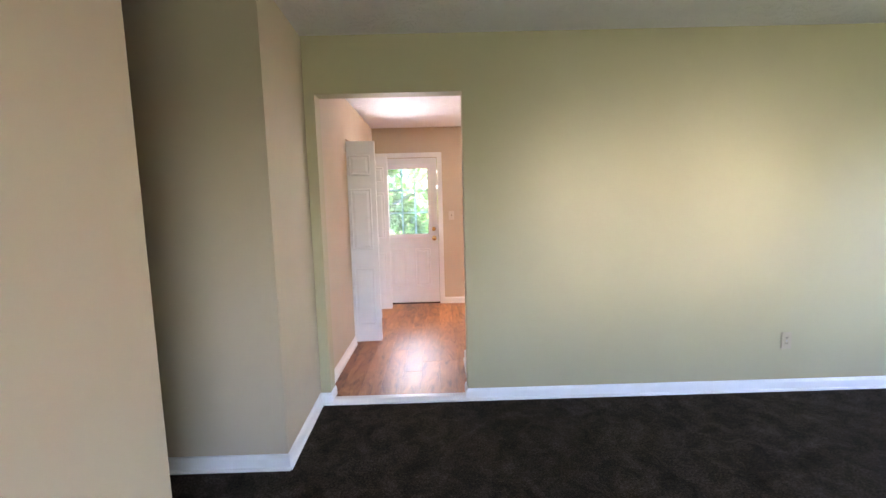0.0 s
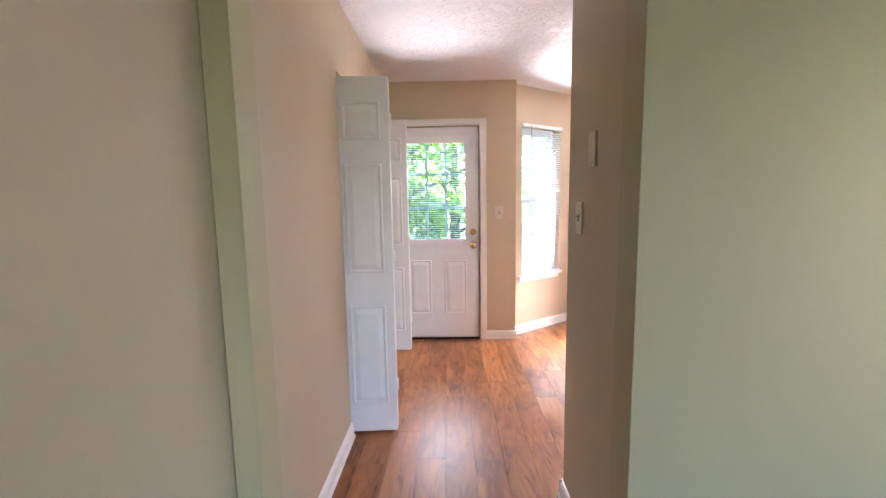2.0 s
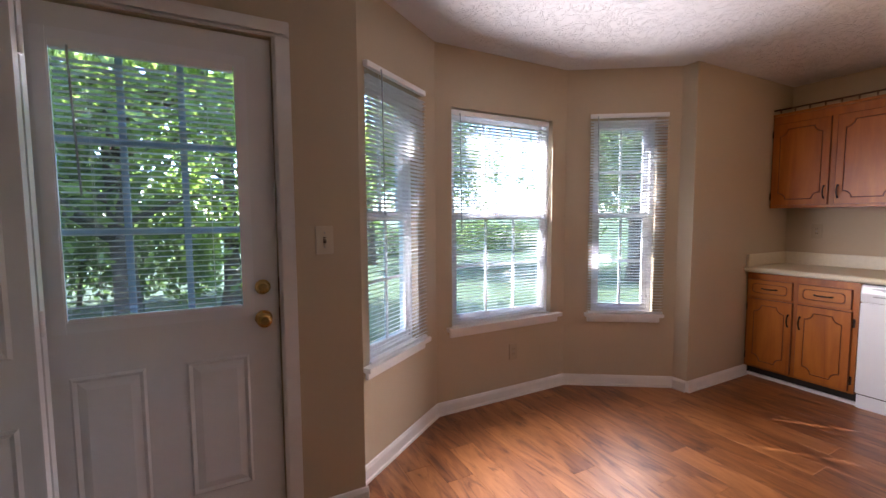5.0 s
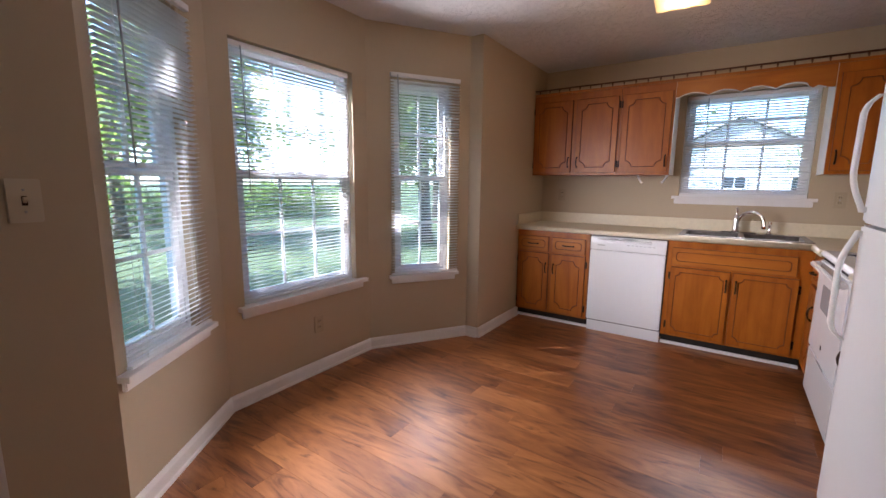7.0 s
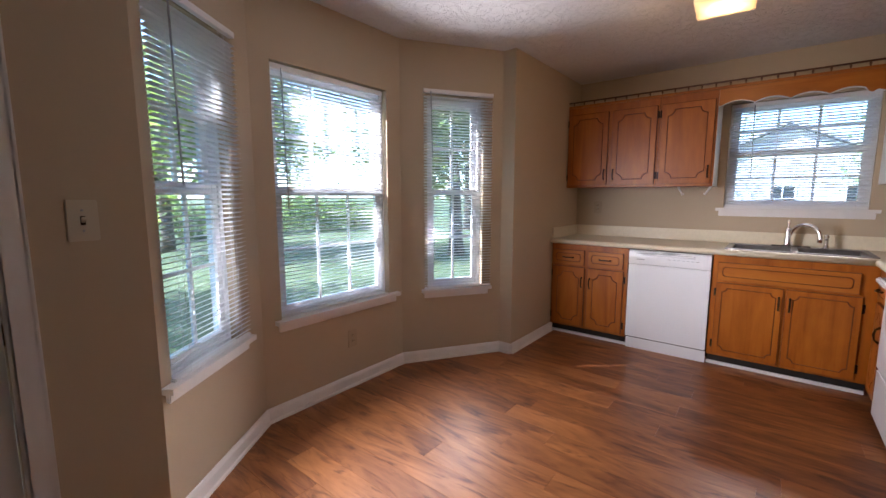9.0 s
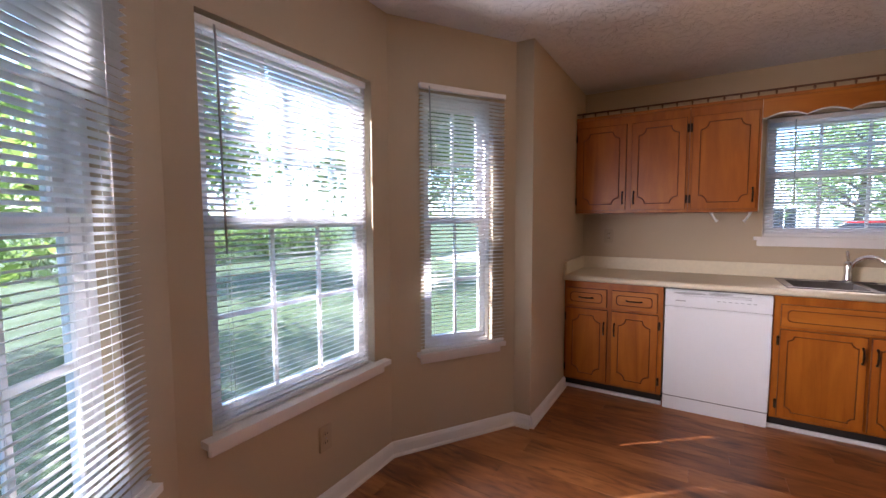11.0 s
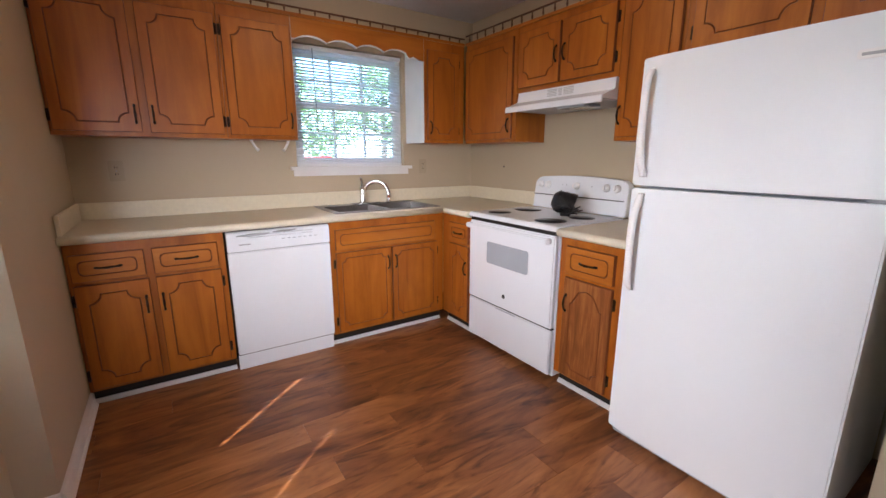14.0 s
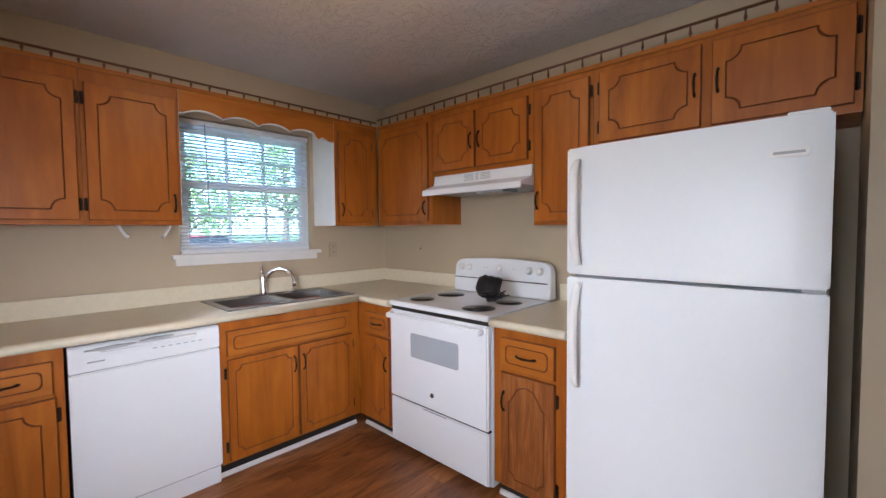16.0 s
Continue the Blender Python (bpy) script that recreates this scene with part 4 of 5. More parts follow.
# black filler in place of the shade between door and toe panel
boxpart("toe_gap", (0.006, DWW - 0.006, -0.004, 0.018, 0.1005, 0.1115), TOE, dw, "", 0)

# ---- stove ----
st = thing("stove", "white freestanding electric range with empty burner openings", "stove", pose(3.600, BY, 0, 0, 0, STOVE))
SW = 0.760
boxpart("body", (0.0, SW, 0.012, 0.66, 0.03, 0.895), APPL, st, "", 0.004)
boxpart("drawer", (0.004, SW - 0.004, -0.022, 0.011, 0.045, 0.318), APPL, st, "white storage drawer", 0.006)
od = boxpart("oven_door", (0.004, SW - 0.004, -0.026, 0.011, 0.328, 0.862), APPL, st, "white oven door", 0.008)
bm = bmesh.new()
prism(bm, [(0.207, 0.600), (0.550, 0.600), (0.561, 0.604), (0.565, 0.615), (0.565, 0.727), (0.561, 0.738), (0.550, 0.742), (0.207, 0.742), (0.196, 0.738), (0.192, 0.727), (0.192, 0.615), (0.196, 0.604)], -0.0275, -0.0262, "y")
part("oven_window", bm, LGREY, od, "grey tinted oven window", 0.0)
bm = bmesh.new()
bx(bm, 0.02, SW - 0.02, -0.075, -0.052, 0.818, 0.850)
bx(bm, 0.02, 0.055, -0.06, -0.0262, 0.818, 0.850)
bx(bm, SW - 0.055, SW - 0.02, -0.06, -0.0262, 0.818, 0.850)
part("handle", bm, APPL, od, "white bar handle", 0.007)
bm = bmesh.new()
disc(bm, (0.365, -0.0262, 0.412), (0, -1, 0), [(0, 0.014), (0.002, 0.013)], 18)
part("badge", bm, BLACK, od, "round dark badge")
boxpart("drawer_grip", (0.29, 0.47, -0.0235, -0.0222, 0.310, 0.3165), LGREY, st, "grey finger grip over the drawer", 0)
# black fillers in place of the shade above and below the oven door
boxpart("drawer_gap", (0.006, SW - 0.006, -0.012, 0.010, 0.3185, 0.3275), TOE, st, "", 0)
boxpart("top_gap", (0.006, SW - 0.006, -0.012, 0.010, 0.8625, 0.884), TOE, st, "", 0)
HOLES = [(0.135, 0.125, 0.072), (0.150, 0.375, 0.086), (0.590, 0.115, 0.088), (0.615, 0.365, 0.072)]
bm = bmesh.new()
prism(bm, [(-0.030, 0.886), (-0.030, 0.900), (-0.016, 0.914), (0.57, 0.914), (0.57, 0.8955), (-0.01, 0.8955)], -0.001, SW + 0.001, "x")
part("cooktop", bm, APPL, st, "white enamel cooktop", 0.003)
# black discs on the uncut cooktop give the dark inside the holes
for hx, hy, hr in HOLES:
    bm = bmesh.new()
    disc(bm, (hx, hy, 0.9145), (0, 0, 1), [(0, hr + 0.005), (0.002, hr + 0.003), (0.0022, hr - 0.006), (0.0006, hr - 0.008)], 28)
    o = part("burner_opening", bm, [BLACK], st, "black disc standing in for the dark of an empty burner opening")
    bm = bmesh.new()
    bx(bm, hx - hr * 0.25, hx + hr * 0.95, hy + 0.012, hy + 0.03, 0.9153, 0.9163)
    part("terminal_bracket", bm, APPL, o, "", 0)
bm = bmesh.new()
bgp = [(0.0, 0.916), (SW, 0.916), (SW, 1.085), (SW - 0.012, 1.115), (SW - 0.035, 1.132)]
for k in range(9):
    u = k / 8
    bgp.append((SW - 0.05 - u * (SW - 0.10), 1.137 + 0.014 * math.sin(u * math.pi)))
bgp += [(0.035, 1.132), (0.012, 1.115), (0.0, 1.085)]
prism(bm, bgp, 0.575, 0.655, "y")
for v in bm.verts:
    if v.co.y < 0.6 and v.co.z > 1.0:
        v.co.y += 0.030 * (v.co.z - 1.0) / 0.15
bg = part("backguard", bm, APPL, st, "white control backguard", 0.004)
bm = bmesh.new()
bx(bm, 0.012, SW - 0.012, 0.571, 0.5745, 1.010, 1.016)
part("vent_slot", bm, BLACK, bg, "", 0)
for kx in (0.065, 0.135, 0.385, 0.615, 0.690):
    bm = bmesh.new()
    disc(bm, (kx, 0.583, 1.085), (0, -1, 0.2), [(0, 0.026), (0.006, 0.025), (0.010, 0.021), (0.022, 0.019), (0.024, 0.015)], 18)
    bx(bm, kx - 0.004, kx + 0.004, 0.551, 0.561, 1.075, 1.103)
    part("knob", bm, WHITEP, bg, "white control knob")
for kx in (0.26, 0.29, 0.50):
    bm = bmesh.new()
    disc(bm, (kx, 0.592, 1.088), (0, -1, 0.2), [(0, 0.004), (0.002, 0.003)], 8)
    part("indicator", bm, GREYP, bg)

# heap of black burner pans and coils left on the cooktop
heap = thing("burner_parts", "heap of black burner coils and drip pans on the cooktop", "stove parts", pose(3.165, 3.315, 0.918))


def drip_pan(r, m, deep=1.0):
    bm = bmesh.new()
    disc(bm, (0, 0, 0), (0, 0, 1), [(h * deep, q) for h, q in ((0.0, r * 0.35), (0.004, r * 0.6), (0.022, r * 0.92), (0.026, r), (0.030, r), (0.027, r * 0.9), (0.010, r * 0.55), (0.006, 0.01))], 26)
    o = part("drip_pan", bm, BLACK, heap, "black enamel drip pan")
    o.matrix_basis = m


def coil(r, m):
    bm = bmesh.new()
    tube(bm, [((r * (0.25 + 0.75 * k / 80)) * math.cos(k * 0.31), (r * (0.25 + 0.75 * k / 80)) * math.sin(k * 0.31), 0) for k in range(81)] + [(r * 1.5, -0.01, -0.004)], 0.0042, 6)
    o = part("burner_coil", bm, BLACK, heap, "black spiral heating coil")
    o.matrix_basis = m


# a nest of pans tipped on its side, with a coil and its prongs beside it
nest = Matrix.Translation((-0.015, -0.02, 0.082)) @ Vector((-0.62, -0.50, -0.26)).to_track_quat("Z", "Y").to_matrix().to_4x4()
for k in range(9):
    drip_pan(0.080 - 0.0015 * k, nest @ pose(0.002 * (k % 2), 0.002 * (k % 3), 0.052 - 0.0125 * k, 0, 0, 30 * k), 1.25)
coil(0.050, pose(-0.070, -0.045, 0.030, 24, -28, 215))
coil(0.040, pose(-0.040, -0.070, 0.014, 6, 4, 230))
coil(0.062, pose(-0.105, -0.015, 0.026, 12, -16, 190))
coil(0.055, pose(-0.085, 0.035, 0.046, -14, -24, 160))

# ---- range hood ----
hood = thing("range_hood", "white under-cabinet range hood with a vented front", "range hood", pose(3.600, UY, 0, 0, 0, STOVE))
bm = bmesh.new()
prism(bm, [(0.296, 1.7035), (-0.018, 1.7035), (-0.024, 1.640), (-0.135, 1.602), (-0.140, 1.568), (-0.128, 1.566), (-0.126, 1.588), (0.296, 1.588)], 0.0, SW, "x")
part("shell", bm, APPL, hood, "", 0.002)
boxpart("underside", (0.012, SW - 0.012, -0.120, 0.290, 1.5805, 1.5875), GREYP, hood, "grey underside with filter", 0)
boxpart("lamp_lens", (0.42, 0.62, -0.10, 0.05, 1.560, 1.580), LGREY, hood, "translucent lamp cover", 0.004)
for vx in (0.27, 0.36, 0.40):
    for k in range(5):
        w = 0.075 if vx != 0.36 else 0.025
        boxpart("vent_slot", (vx, vx + w, -0.0245, -0.0222, 1.652 + k * 0.009, 1.656 + k * 0.009), GREYP, hood, "", 0)

# ---- refrigerator ----
fr = thing("refrigerator", "white top-freezer refrigerator with curved bar handles", "refrigerator", pose(2.385, 3.70, 0, 0, 0, STOVE))
FW = 0.765
boxpart("body", (0.008, FW - 0.008, 0.012, 0.70, 0.02, 1.642), FRDG, fr, "", 0.006)
boxpart("gasket", (0.012, FW - 0.012, 0.0, 0.0115, 0.05, 1.640), GASKET, fr, "", 0)


def fridge_door(name, z0, z1):
    bm = bmesh.new()
    n, pts = 10, []
    for k in range(n + 1):
        u = k / n
        pts.append((u * FW, -0.050 - 0.012 * (1 - (2 * u - 1) ** 4)))
    prism(bm, [(FW, 0.0), (0, 0.0)] + pts, z0, z1, "z")
    return part(name, bm, FRDG, fr, "", 0.006)


fz = fridge_door("freezer_door", 1.166, 1.652)
fd = fridge_door("fridge_door", 0.045, 1.154)
for d, za, zb in ((fz, 1.200, 1.606), (fd, 1.135, 0.725)):
    bm = bmesh.new()
    rows = []
    for k in range(15):
        u = k / 14
        z = za + (zb - za) * u
        o = 0.045 * math.sin(min(1.0, u * 2.6) * math.pi / 2) * (1.0 - 0.12 * u) if u < 0.86 else 0.045 * 0.9 * (1 - ((u - 0.86) / 0.14) ** 2)
        h = 0.017 * (1.0 if 0 < k < 14 else 0.6)
        rows.append([bm.verts.new((0.052 + a * h, -0.060 - max(o, 0.004) - b, z)) for a, b in ((-1, 0), (-0.6, 0.009), (0.6, 0.009), (1, 0), (0.6, -0.008), (-0.6, -0.008))])
    for p, q in zip(rows, rows[1:]):
        for k in range(6):
            f = bm.faces.new((p[k], p[(k + 1) % 6], q[(k + 1) % 6], q[k]))
            f.smooth = True
    bm.faces.new(rows[0]), bm.faces.new(rows[-1][::-1])
    bx(bm, 0.038, 0.066, -0.066, -0.0535, min(za, za + 0.02 * (1 if zb > za else -1)), max(za, za + 0.02 * (1 if zb > za else -1)))
    part("handle", bm, WHITEP, d, "white curved bar handle")
bm = bmesh.new()
prism(bm, [(0.632, 1.537), (0.712, 1.537), (0.716, 1.541), (0.716, 1.557), (0.712, 1.561), (0.632, 1.561), (0.628, 1.557), (0.628, 1.541)], -0.0640, -0.0585, "y")
bd = part("badge", bm, WHITEP, fz, "small pale badge with a plain grey bar")
boxpart("badge_bar", (0.637, 0.707, -0.0646, -0.0641, 1.545, 1.553), GREYP, bd, "", 0)
for hz, w in ((1.653, 0.10), (1.155, 0.06)):
    boxpart("hinge_cap", (FW - w, FW - 0.01, -0.045, 0.05 if hz > 1.5 else -0.001, hz, hz + 0.010), GREYP if hz < 1.5 else WHITEP, fr, "", 0.002)
boxpart("base_grille", (0.01, FW - 0.01, -0.02, 0.012, 0.006, 0.040), GREYP, fr, "grey base grille", 0.002)

# ---- ceiling lamp ----
lamp = thing("ceiling_light", "lit square ceiling light with amber glass and two bulbs", "ceiling light", pose(3.04, 4.48, 0, 0, 0, 4))
bm = bmesh.new()
bx(bm, -0.10, 0.10, -0.10, 0.10, 2.392, 2.4195)
part("canopy", bm, BRASS, lamp, "brass ceiling canopy", 0.004)
bm = bmesh.new()
n = 10
grid = [[bm.verts.new((-0.135 + 0.27 * i / n, -0.135 + 0.27 * j / n, 2.292 + 0.014 * max(abs(2 * i / n - 1), abs(2 * j / n - 1)) ** 4 + 0.004 * math.sin(i * 1.9) * math.sin(j * 1.7))) for j in range(n + 1)] for i in range(n + 1)]
for i in range(n):
    for j in range(n):
        f = bm.faces.new((grid[i][j], grid[i + 1][j], grid[i + 1][j + 1], grid[i][j + 1]))
        f.smooth = True
up = bmesh.ops.extrude_face_region(bm, geom=bm.faces[:])
for v in [g for g in up["geom"] if isinstance(g, bmesh.types.BMVert)]:
    v.co.z += 0.085
part("shade", bm, LAMPG, lamp, "amber glowing glass shade")
for dy in (-0.05, 0.05):
    bm = bmesh.new()
    disc(bm, (-0.045, dy, 2.306), (1, 0, 0), [(0, 0.004), (0.008, 0.014), (0.03, 0.019), (0.06, 0.016), (0.085, 0.008)], 12)
    part("bulb", bm, BULB, lamp, "glowing bulb")

# ---- towel holder ----
th = thing("paper_towel_holder", "empty white plastic paper towel holder under the cabinet", "towel holder", pose(4.40, 4.745, 0, 0, 0, SINK))
for s in (-1, 1):
    bm = bmesh.new()
    tube(bm, [(s * 0.118, 0, 1.3825), (s * 0.112, -0.004, 1.365), (s * 0.088, -0.012, 1.325), (s * 0.078, -0.014, 1.316)], [0.010, 0.008, 0.008, 0.012], 8)
    part("arm", bm, WHITEP, th, "")
    boxpart("mount", (s * 0.118 - 0.012, s * 0.118 + 0.012, -0.014, 0.014, 1.379, 1.3828), WHITEP, th, "", 0.001)


# ---- outdoors ----
GZ = -0.35
bm = bmesh.new()
n = 40
gv = [[bm.verts.new((x, y, GZ + (0.25 * noise.noise((x * 0.05, y * 0.05, 0)) if math.hypot(x - 2, y - 3) > 12 else 0))) for y in [-400 + 800 * (0.5 + 0.5 * (2 * j / n - 1) ** 3) for j in range(n + 1)]] for x in [-400 + 800 * (0.5 + 0.5 * (2 * i / n - 1) ** 3) for i in range(n + 1)]]
for i in range(n):
    for j in range(n):
        bm.faces.new((gv[i][j], gv[i + 1][j], gv[i + 1][j + 1], gv[i][j + 1]))
setting("ground", bm, GRASS, "green mown lawn")
bm = bmesh.new()
bx(bm, 15.0, 24.0, -30, 14, GZ - 0.3, GZ + 0.15)
setting("pavement", bm, CONC, "pale concrete parking area")


def tree(x, y, h, r, leaves, material, label, seed, low=0.3, size=0.13):
    rnd = random.Random(seed)
    t = thing("tree", label, "tree", pose(x, y, GZ - 0.05), "garden trees")
    bm = bmesh.new()
    top = (rnd.uniform(-0.3, 0.3), rnd.uniform(-0.3, 0.3), h * 0.8)
    tube(bm, [(0, 0, 0), (0.03, 0.02, h * 0.08), (top[0] * 0.3, top[1] * 0.3, h * 0.35), (top[0], top[1], h * 0.8)], [h * 0.035, h * 0.026, h * 0.019, h * 0.006], 9)
    tips = []
    for k in range(16):
        a, z0 = rnd.uniform(0, 6.28), h * rnd.uniform(low, 0.72)
        u = z0 / h
        reach = r * rnd.uniform(0.55, 1.0) * (1.0 - 0.45 * max(0, u - 0.5) / 0.5)
        b = Vector((top[0] * u, top[1] * u, z0))
        e = b + Vector((math.cos(a) * reach, math.sin(a) * reach, h * rnd.uniform(0.03, 0.18)))
        mid = b.lerp(e, 0.5) + Vector((0, 0, h * 0.03))
        tube(bm, [b, mid, e], [h * 0.010, h * 0.006, h * 0.002], 5)
        tips += [mid, e, b.lerp(e, 0.8)]
    tips.append(Vector(top))
    part("trunk", bm, BARK, t, "grey-brown trunk and limbs")
    rs = np.random.RandomState(seed)
    c = np.array([tuple(tips[i]) for i in rs.randint(0, len(tips), leaves)])
    c = c + rs.normal(0, 1, (leaves, 3)) * np.array([r * 0.20, r * 0.20, h * 0.07])
    a, b2 = rs.normal(0, 1, (leaves, 3)), rs.normal(0, 1, (leaves, 3))
    a /= np.linalg.norm(a, axis=1)[:, None]
    b2 -= a * (a * b2).sum(1)[:, None]
    b2 /= np.linalg.norm(b2, axis=1)[:, None]
    s = rs.uniform(0.6, 1.2, (leaves, 1)) * size
    v = np.stack([c - a * s, c + b2 * s * 0.45, c + a * s, c - b2 * s * 0.45], 1).reshape(-1, 3)
    me = bpy.data.meshes.new("crown")
    me.from_pydata(v.tolist(), [], np.arange(leaves * 4).reshape(-1, 4).tolist())
    me.materials.append(material)
    o = new("crown", me)
    o.parent = t
    tagged(o, "uneven crown of small green leaves", "", "", "stuff")
    return t


tree(-1.2, 11.5, 6.5, 2.6, 4400, LEAF_A, "leafy garden tree behind the back door", 3, 0.12)
tree(0.2, 12.8, 6.0, 2.2, 3600, LEAF_A, "leafy garden tree behind the back door", 5, 0.12)
tree(-3.6, 12.5, 7.0, 2.8, 7000, LEAF_B, "leafy dark green garden tree", 7, 0.15)
tree(4.6, 18.0, 6.5, 2.4, 5000, LEAF_A, "leafy garden tree at the edge of the lawn", 11, 0.3)
tree(9.6, 11.2, 7.5, 2.6, 8000, LEAF_B, "leafy dark green garden tree", 13, 0.22)
tree(13.5, 11.0, 7.0, 2.5, 6000, LEAF_A, "leafy green garden tree", 17, 0.25)
tree(17.0, 16.0, 9.0, 3.4, 6000, LEAF_B, "tall dark green garden tree", 19, 0.25)
tree(-8.0, 17.0, 9.0, 3.5, 5000, LEAF_B, "tall dark green garden tree", 23, 0.2)
tree(26.0, -6.5, 8.0, 3.4, 3200, LEAF_C, "leafy tree beyond the parking area", 29, 0.2, 0.16)
tree(25.5, -1.0, 7.0, 2.9, 2600, LEAF_C, "leafy tree beyond the parking area", 31, 0.2, 0.16)
tree(27.0, -13.0, 8.0, 3.5, 3200, LEAF_C, "leafy tree beyond the parking area", 37, 0.2, 0.16)
tree(30.0, 10.0, 9.0, 3.5, 5000, LEAF_B, "leafy tree beside the neighbouring house", 41, 0.2, 0.18)


# added out of view to keep direct sun off the west bay window
tree(-3.9, 9.9, 8.5, 2.0, 15000, LEAF_A, "unseen dense leafy tree added to shade the west bay window", 47, 0.25, 0.16)

tree(6.2, 16.0, 7.5, 2.4, 4500, LEAF_A, "leafy garden tree at the edge of the lawn", 53, 0.3)


def hedge(x0, x1, y, h, leaves, seed, label):
    rs = np.random.RandomState(seed)
    t = thing("hedge", label, "hedge", pose((x0 + x1) / 2, y, GZ - 0.05))
    L = (x1 - x0) / 2
    bm = bmesh.new()
    for k in range(int(L * 2)):
        px = -L + 0.5 + k
        tube(bm, [(px, 0, 0), (px + 0.1, 0.05, h * 0.4), (px - 0.1, 0, h * 0.8)], [0.05, 0.035, 0.012], 6)
    part("stems", bm, BARK, t)
    c = np.stack([rs.uniform(-L, L, leaves), rs.normal(0, 0.6, leaves), h * rs.beta(2.0, 1.6, leaves)], 1)
    c[:, 2] *= 0.75 + 0.25 * np.sin(c[:, 0] * 1.7) * np.cos(c[:, 0] * 0.6)
    a, b2 = rs.normal(0, 1, (leaves, 3)), rs.normal(0, 1, (leaves, 3))
    a /= np.linalg.norm(a, axis=1)[:, None]
    b2 -= a * (a * b2).sum(1)[:, None]
    b2 /= np.linalg.norm(b2, axis=1)[:, None]
    s = rs.uniform(0.6, 1.2, (leaves, 1)) * 0.11
    v = np.stack([c - a * s, c + b2 * s * 0.45, c + a * s, c - b2 * s * 0.45], 1).reshape(-1, 3)
    me = bpy.data.meshes.new("foliage")
    me.from_pydata(v.tolist(), [], np.arange(leaves * 4).reshape(-1, 4).tolist())
    me.materials.append(LEAF_B)
    o = new("foliage", me)
    o.parent = t
    tagged(o, "dense green leaves", "", "", "stuff")


hedge(-9, 0, 14.5, 3.2, 14000, 2, "overgrown green hedge behind the lawn")
hedge(4, 16, 21.0, 1.9, 9000, 4, "overgrown green hedge at the far end of the lawn")


def neighbour_house(m):
    h = thing("house", "pale sided house with a grey gabled roof across the parking area", "house", m)
    bm = bmesh.new()
    prism(bm, [(-5, 0), (5, 0), (5, 2.9), (0, 5.4), (-5, 2.9)], 0, 9, "x")
    part("wall", bm, SIDING, h, "pale horizontal siding")
    bm = bmesh.new()
    for s in (-1, 1):
        prism(bm, [(s * 5.5, 2.70), (0, 5.45), (0, 5.65), (s * 5.5, 2.90)], -0.5, 9.5, "x")
    part("roof", bm, SHING, h, "grey shingled roof")
    for wy in (-3.0, 0.0, 3.0):
        w = boxpart("window", (-0.03, 0.02, wy - 0.5, wy + 0.5, 0.9, 2.2), DARKG, h, "dark window", 0)
        bm = bmesh.new()
        for a in ((wy - 0.6, wy - 0.5, 0.8, 2.3), (wy + 0.5, wy + 0.6, 0.8, 2.3), (wy - 0.5, wy + 0.5, 0.8, 0.9), (wy - 0.5, wy + 0.5, 2.2, 2.3), (wy - 0.03, wy + 0.03, 0.9, 2.2)):
            bx(bm, -0.05, -0.031, *a)
        part("frame", bm, TRIM, w)


neighbour_house(pose(29, 4.0, GZ))


def parked_car(m, paint, label):
    c = thing("car", label, "car", m, "parked cars")
    bm = bmesh.new()
    prism(bm, [(-2.15, 0.30), (2.15, 0.30), (2.2, 0.60), (2.05, 0.80), (1.0, 0.92), (-1.6, 0.95), (-2.15, 0.85), (-2.2, 0.55)], -0.85, 0.85, "y")
    part("body", bm, paint, c, "", 0.06)
    bm = bmesh.new()
    prism(bm, [(1.0, 0.921), (0.35, 1.38), (-0.9, 1.42), (-1.6, 0.951)], -0.72, 0.72, "y")
    part("cabin", bm, DARKG, c, "dark glazed cabin", 0.05)
    bm = bmesh.new()
    prism(bm, [(0.37, 1.375), (0.33, 1.42), (-0.88, 1.45), (-0.93, 1.41)], -0.70, 0.70, "y")
    part("roof", bm, paint, c, "", 0.015)
    for wx in (-1.35, 1.35):
        for wy in (-0.78, 0.78):
            bm = bmesh.new()
            disc(bm, (wx, wy - 0.09, 0.32), (0, 1, 0), [(0, 0.29), (0.02, 0.32), (0.16, 0.32), (0.18, 0.29)], 20)
            w = part("wheel", bm, TYRE, c, "black tyre")
            bm = bmesh.new()
            disc(bm, (wx, wy - 0.096, 0.32), (0, 1, 0), [(0, 0.18), (0.192, 0.18)], 14)
            part("rim", bm, STEEL, w, "grey metal rim")


parked_car(pose(18.5, 0.6, GZ + 0.15, 0, 0, 82), REDP, "red car parked on the concrete")
parked_car(pose(19.0, -5.0, GZ + 0.15, 0, 0, 95), WHTP, "white car parked on the concrete")
parked_car(pose(18.8, 4.6, GZ + 0.15, 0, 0, 88), WHTP, "white car parked on the concrete")

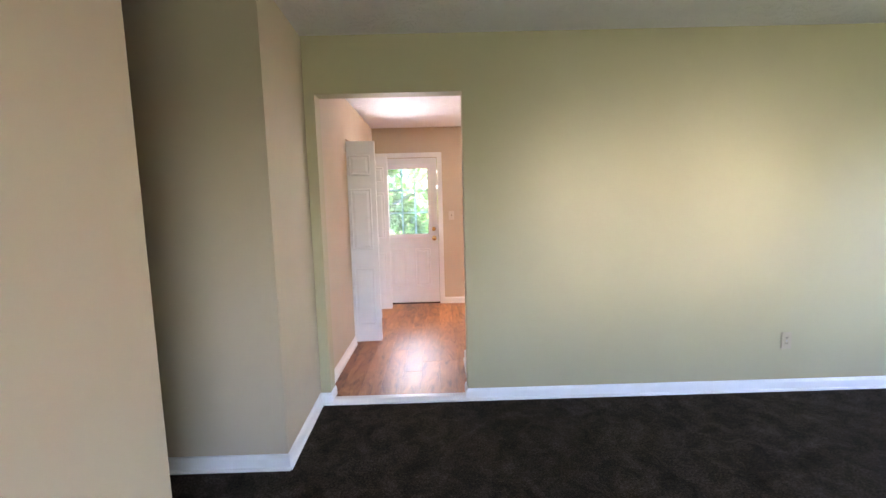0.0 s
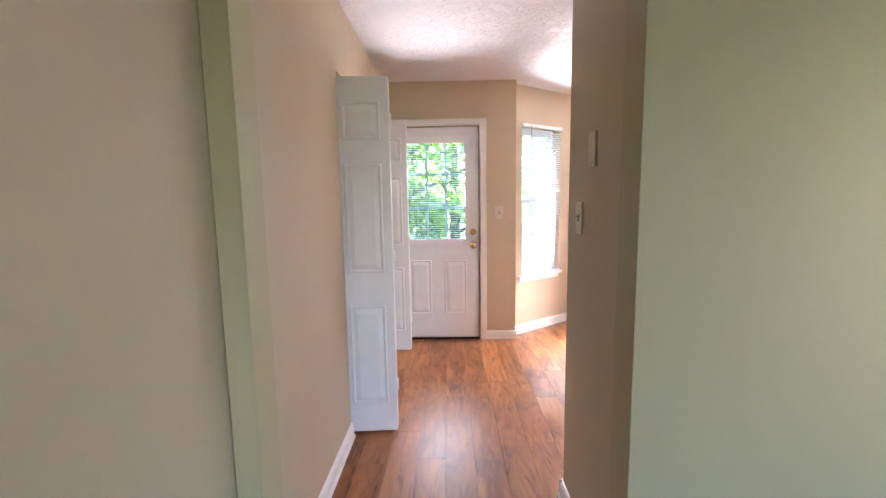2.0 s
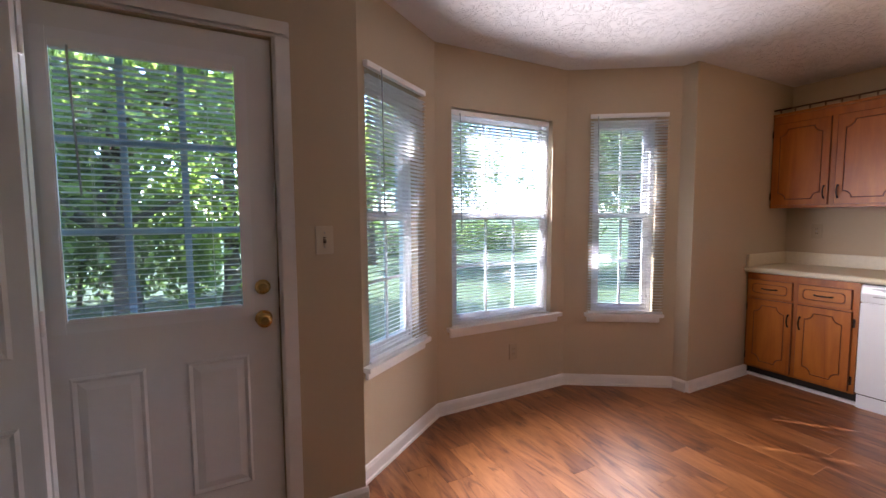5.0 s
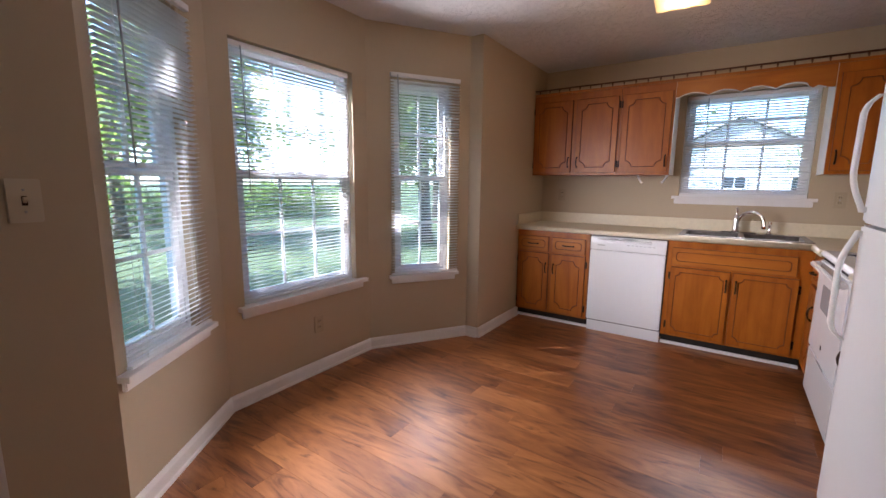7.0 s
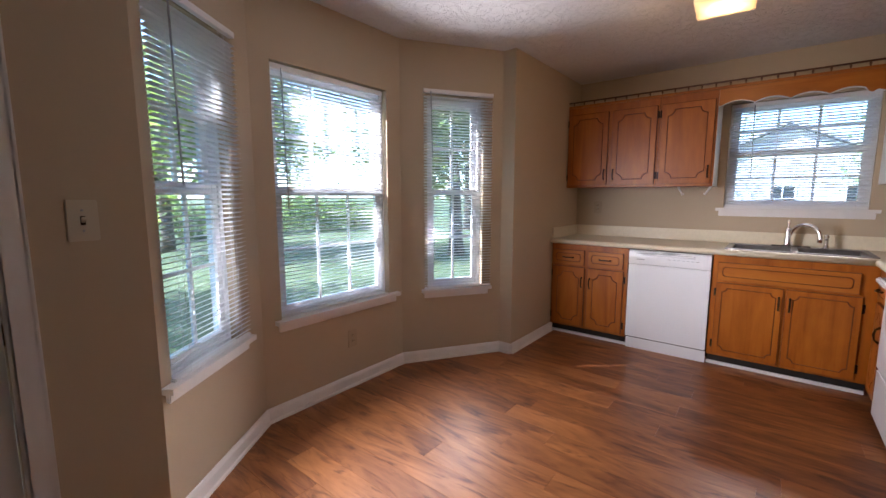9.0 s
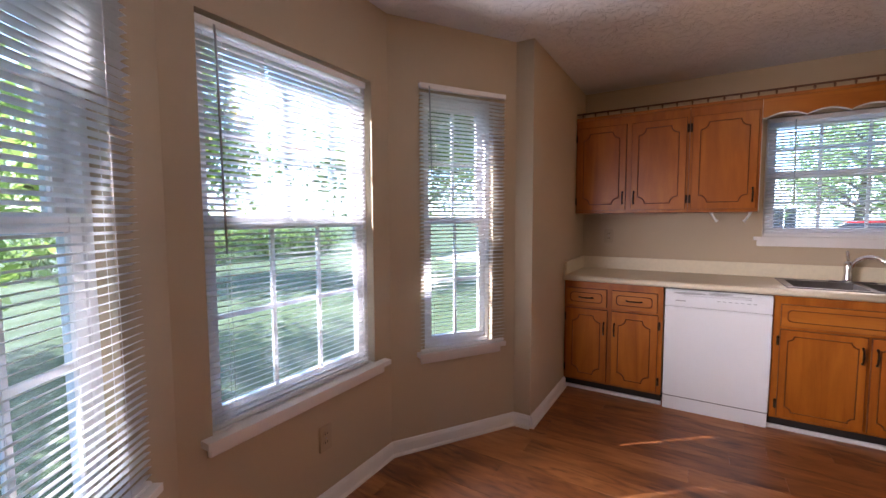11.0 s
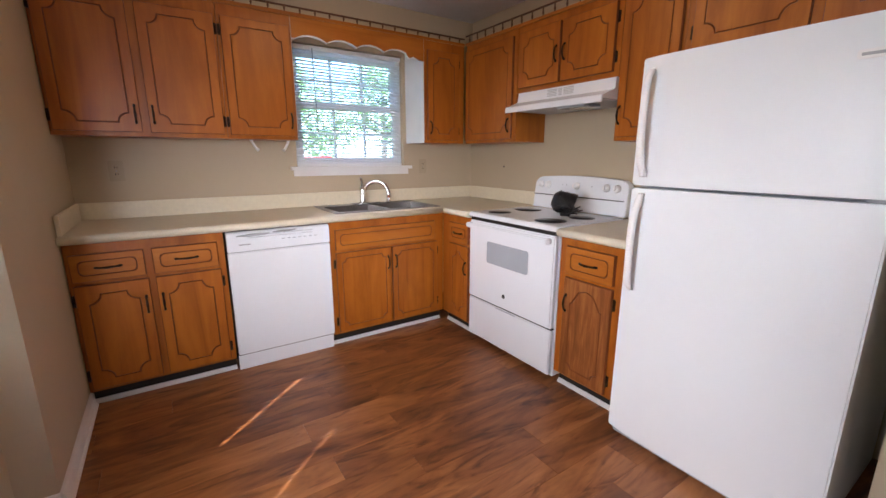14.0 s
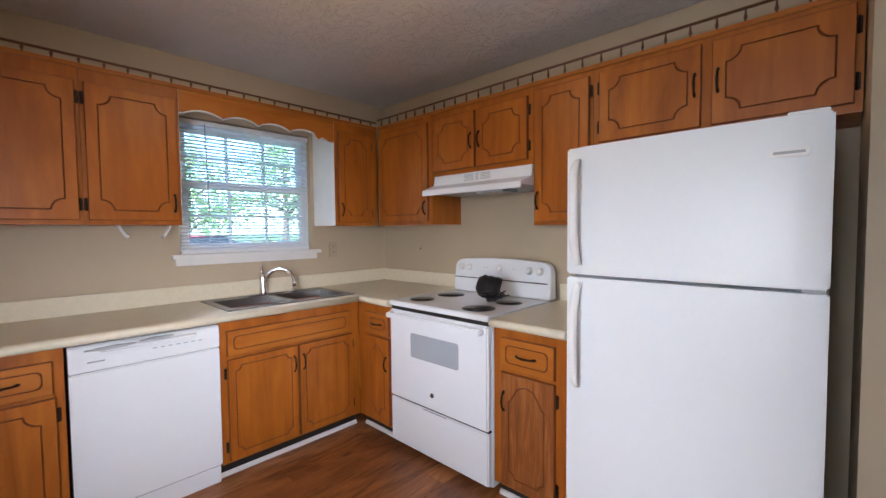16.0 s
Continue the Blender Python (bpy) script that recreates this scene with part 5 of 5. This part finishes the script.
# ---- laminate floor, plank by plank ----
bm = bmesh.new()
prism(bm, [(-1.25, 2.90), (0.0, 2.90), (4.67, 2.90), (4.67, 5.85), (3.25, 5.85), (2.52, 6.42), (1.35, 6.42), (0.70, 5.85), (-1.25, 5.85)], -0.12, -0.003, "z")
floor = setting("floor_kitchen", bm, SUB, "warm brown wood-look laminate plank floor")
PW, PL = 0.152, 1.21


def plank_mesh(w, length):
    bm = bmesh.new()
    e, z = 0.0009, 0.0
    a = [bm.verts.new(p) for p in ((0, 0, -0.006), (w, 0, -0.006), (w, length, -0.006), (0, length, -0.006))]
    c = [bm.verts.new(p) for p in ((0.0003, 0.0003, z - e), (w - 0.0003, 0.0003, z - e), (w - 0.0003, length - 0.0003, z - e), (0.0003, length - 0.0003, z - e))]
    d = [bm.verts.new(p) for p in ((e, e, z), (w - e, e, z), (w - e, length - e, z), (e, length - e, z))]
    for p, q in ((a, c), (c, d)):
        for k in range(4):
            bm.faces.new((p[k], p[(k + 1) % 4], q[(k + 1) % 4], q[k]))
    bm.faces.new(d)
    return mesh_of(bm, PLANK)


def y_limits(x):
    """How far the floor runs at this x: from the hall or the stove wall to the back wall or into the bay."""
    lo = 2.935
    if x < 0.75:
        hi = 5.80
    elif x < 1.38:
        hi = 5.90 + (x - 0.707) * 0.72
    elif x < 2.50:
        hi = 6.39
    elif x < 3.20:
        hi = 6.39 - (x - 2.50) * 0.643
    else:
        hi = 5.83
    return lo, hi


cache = {}
rnd = random.Random(8)
x = -1.17
while x < 4.1:
    lo, hi = y_limits(x + PW / 2)
    if x > 0.6 and x < 1.40:
        lo = 3.58
    hi = max(hi, y_limits(x)[1], y_limits(x + PW)[1])
    y = lo - rnd.uniform(0, PL)
    while y < hi:
        y0, y1 = max(y, lo), min(y + PL, hi)
        if y1 - y0 > 0.02:
            key = round(y1 - y0, 3)
            if key not in cache:
                cache[key] = plank_mesh(PW, y1 - y0)
            p = new("plank", cache[key])
            p.parent = floor
            p.location = (x, y0, 0)
        y += PL
    x += PW
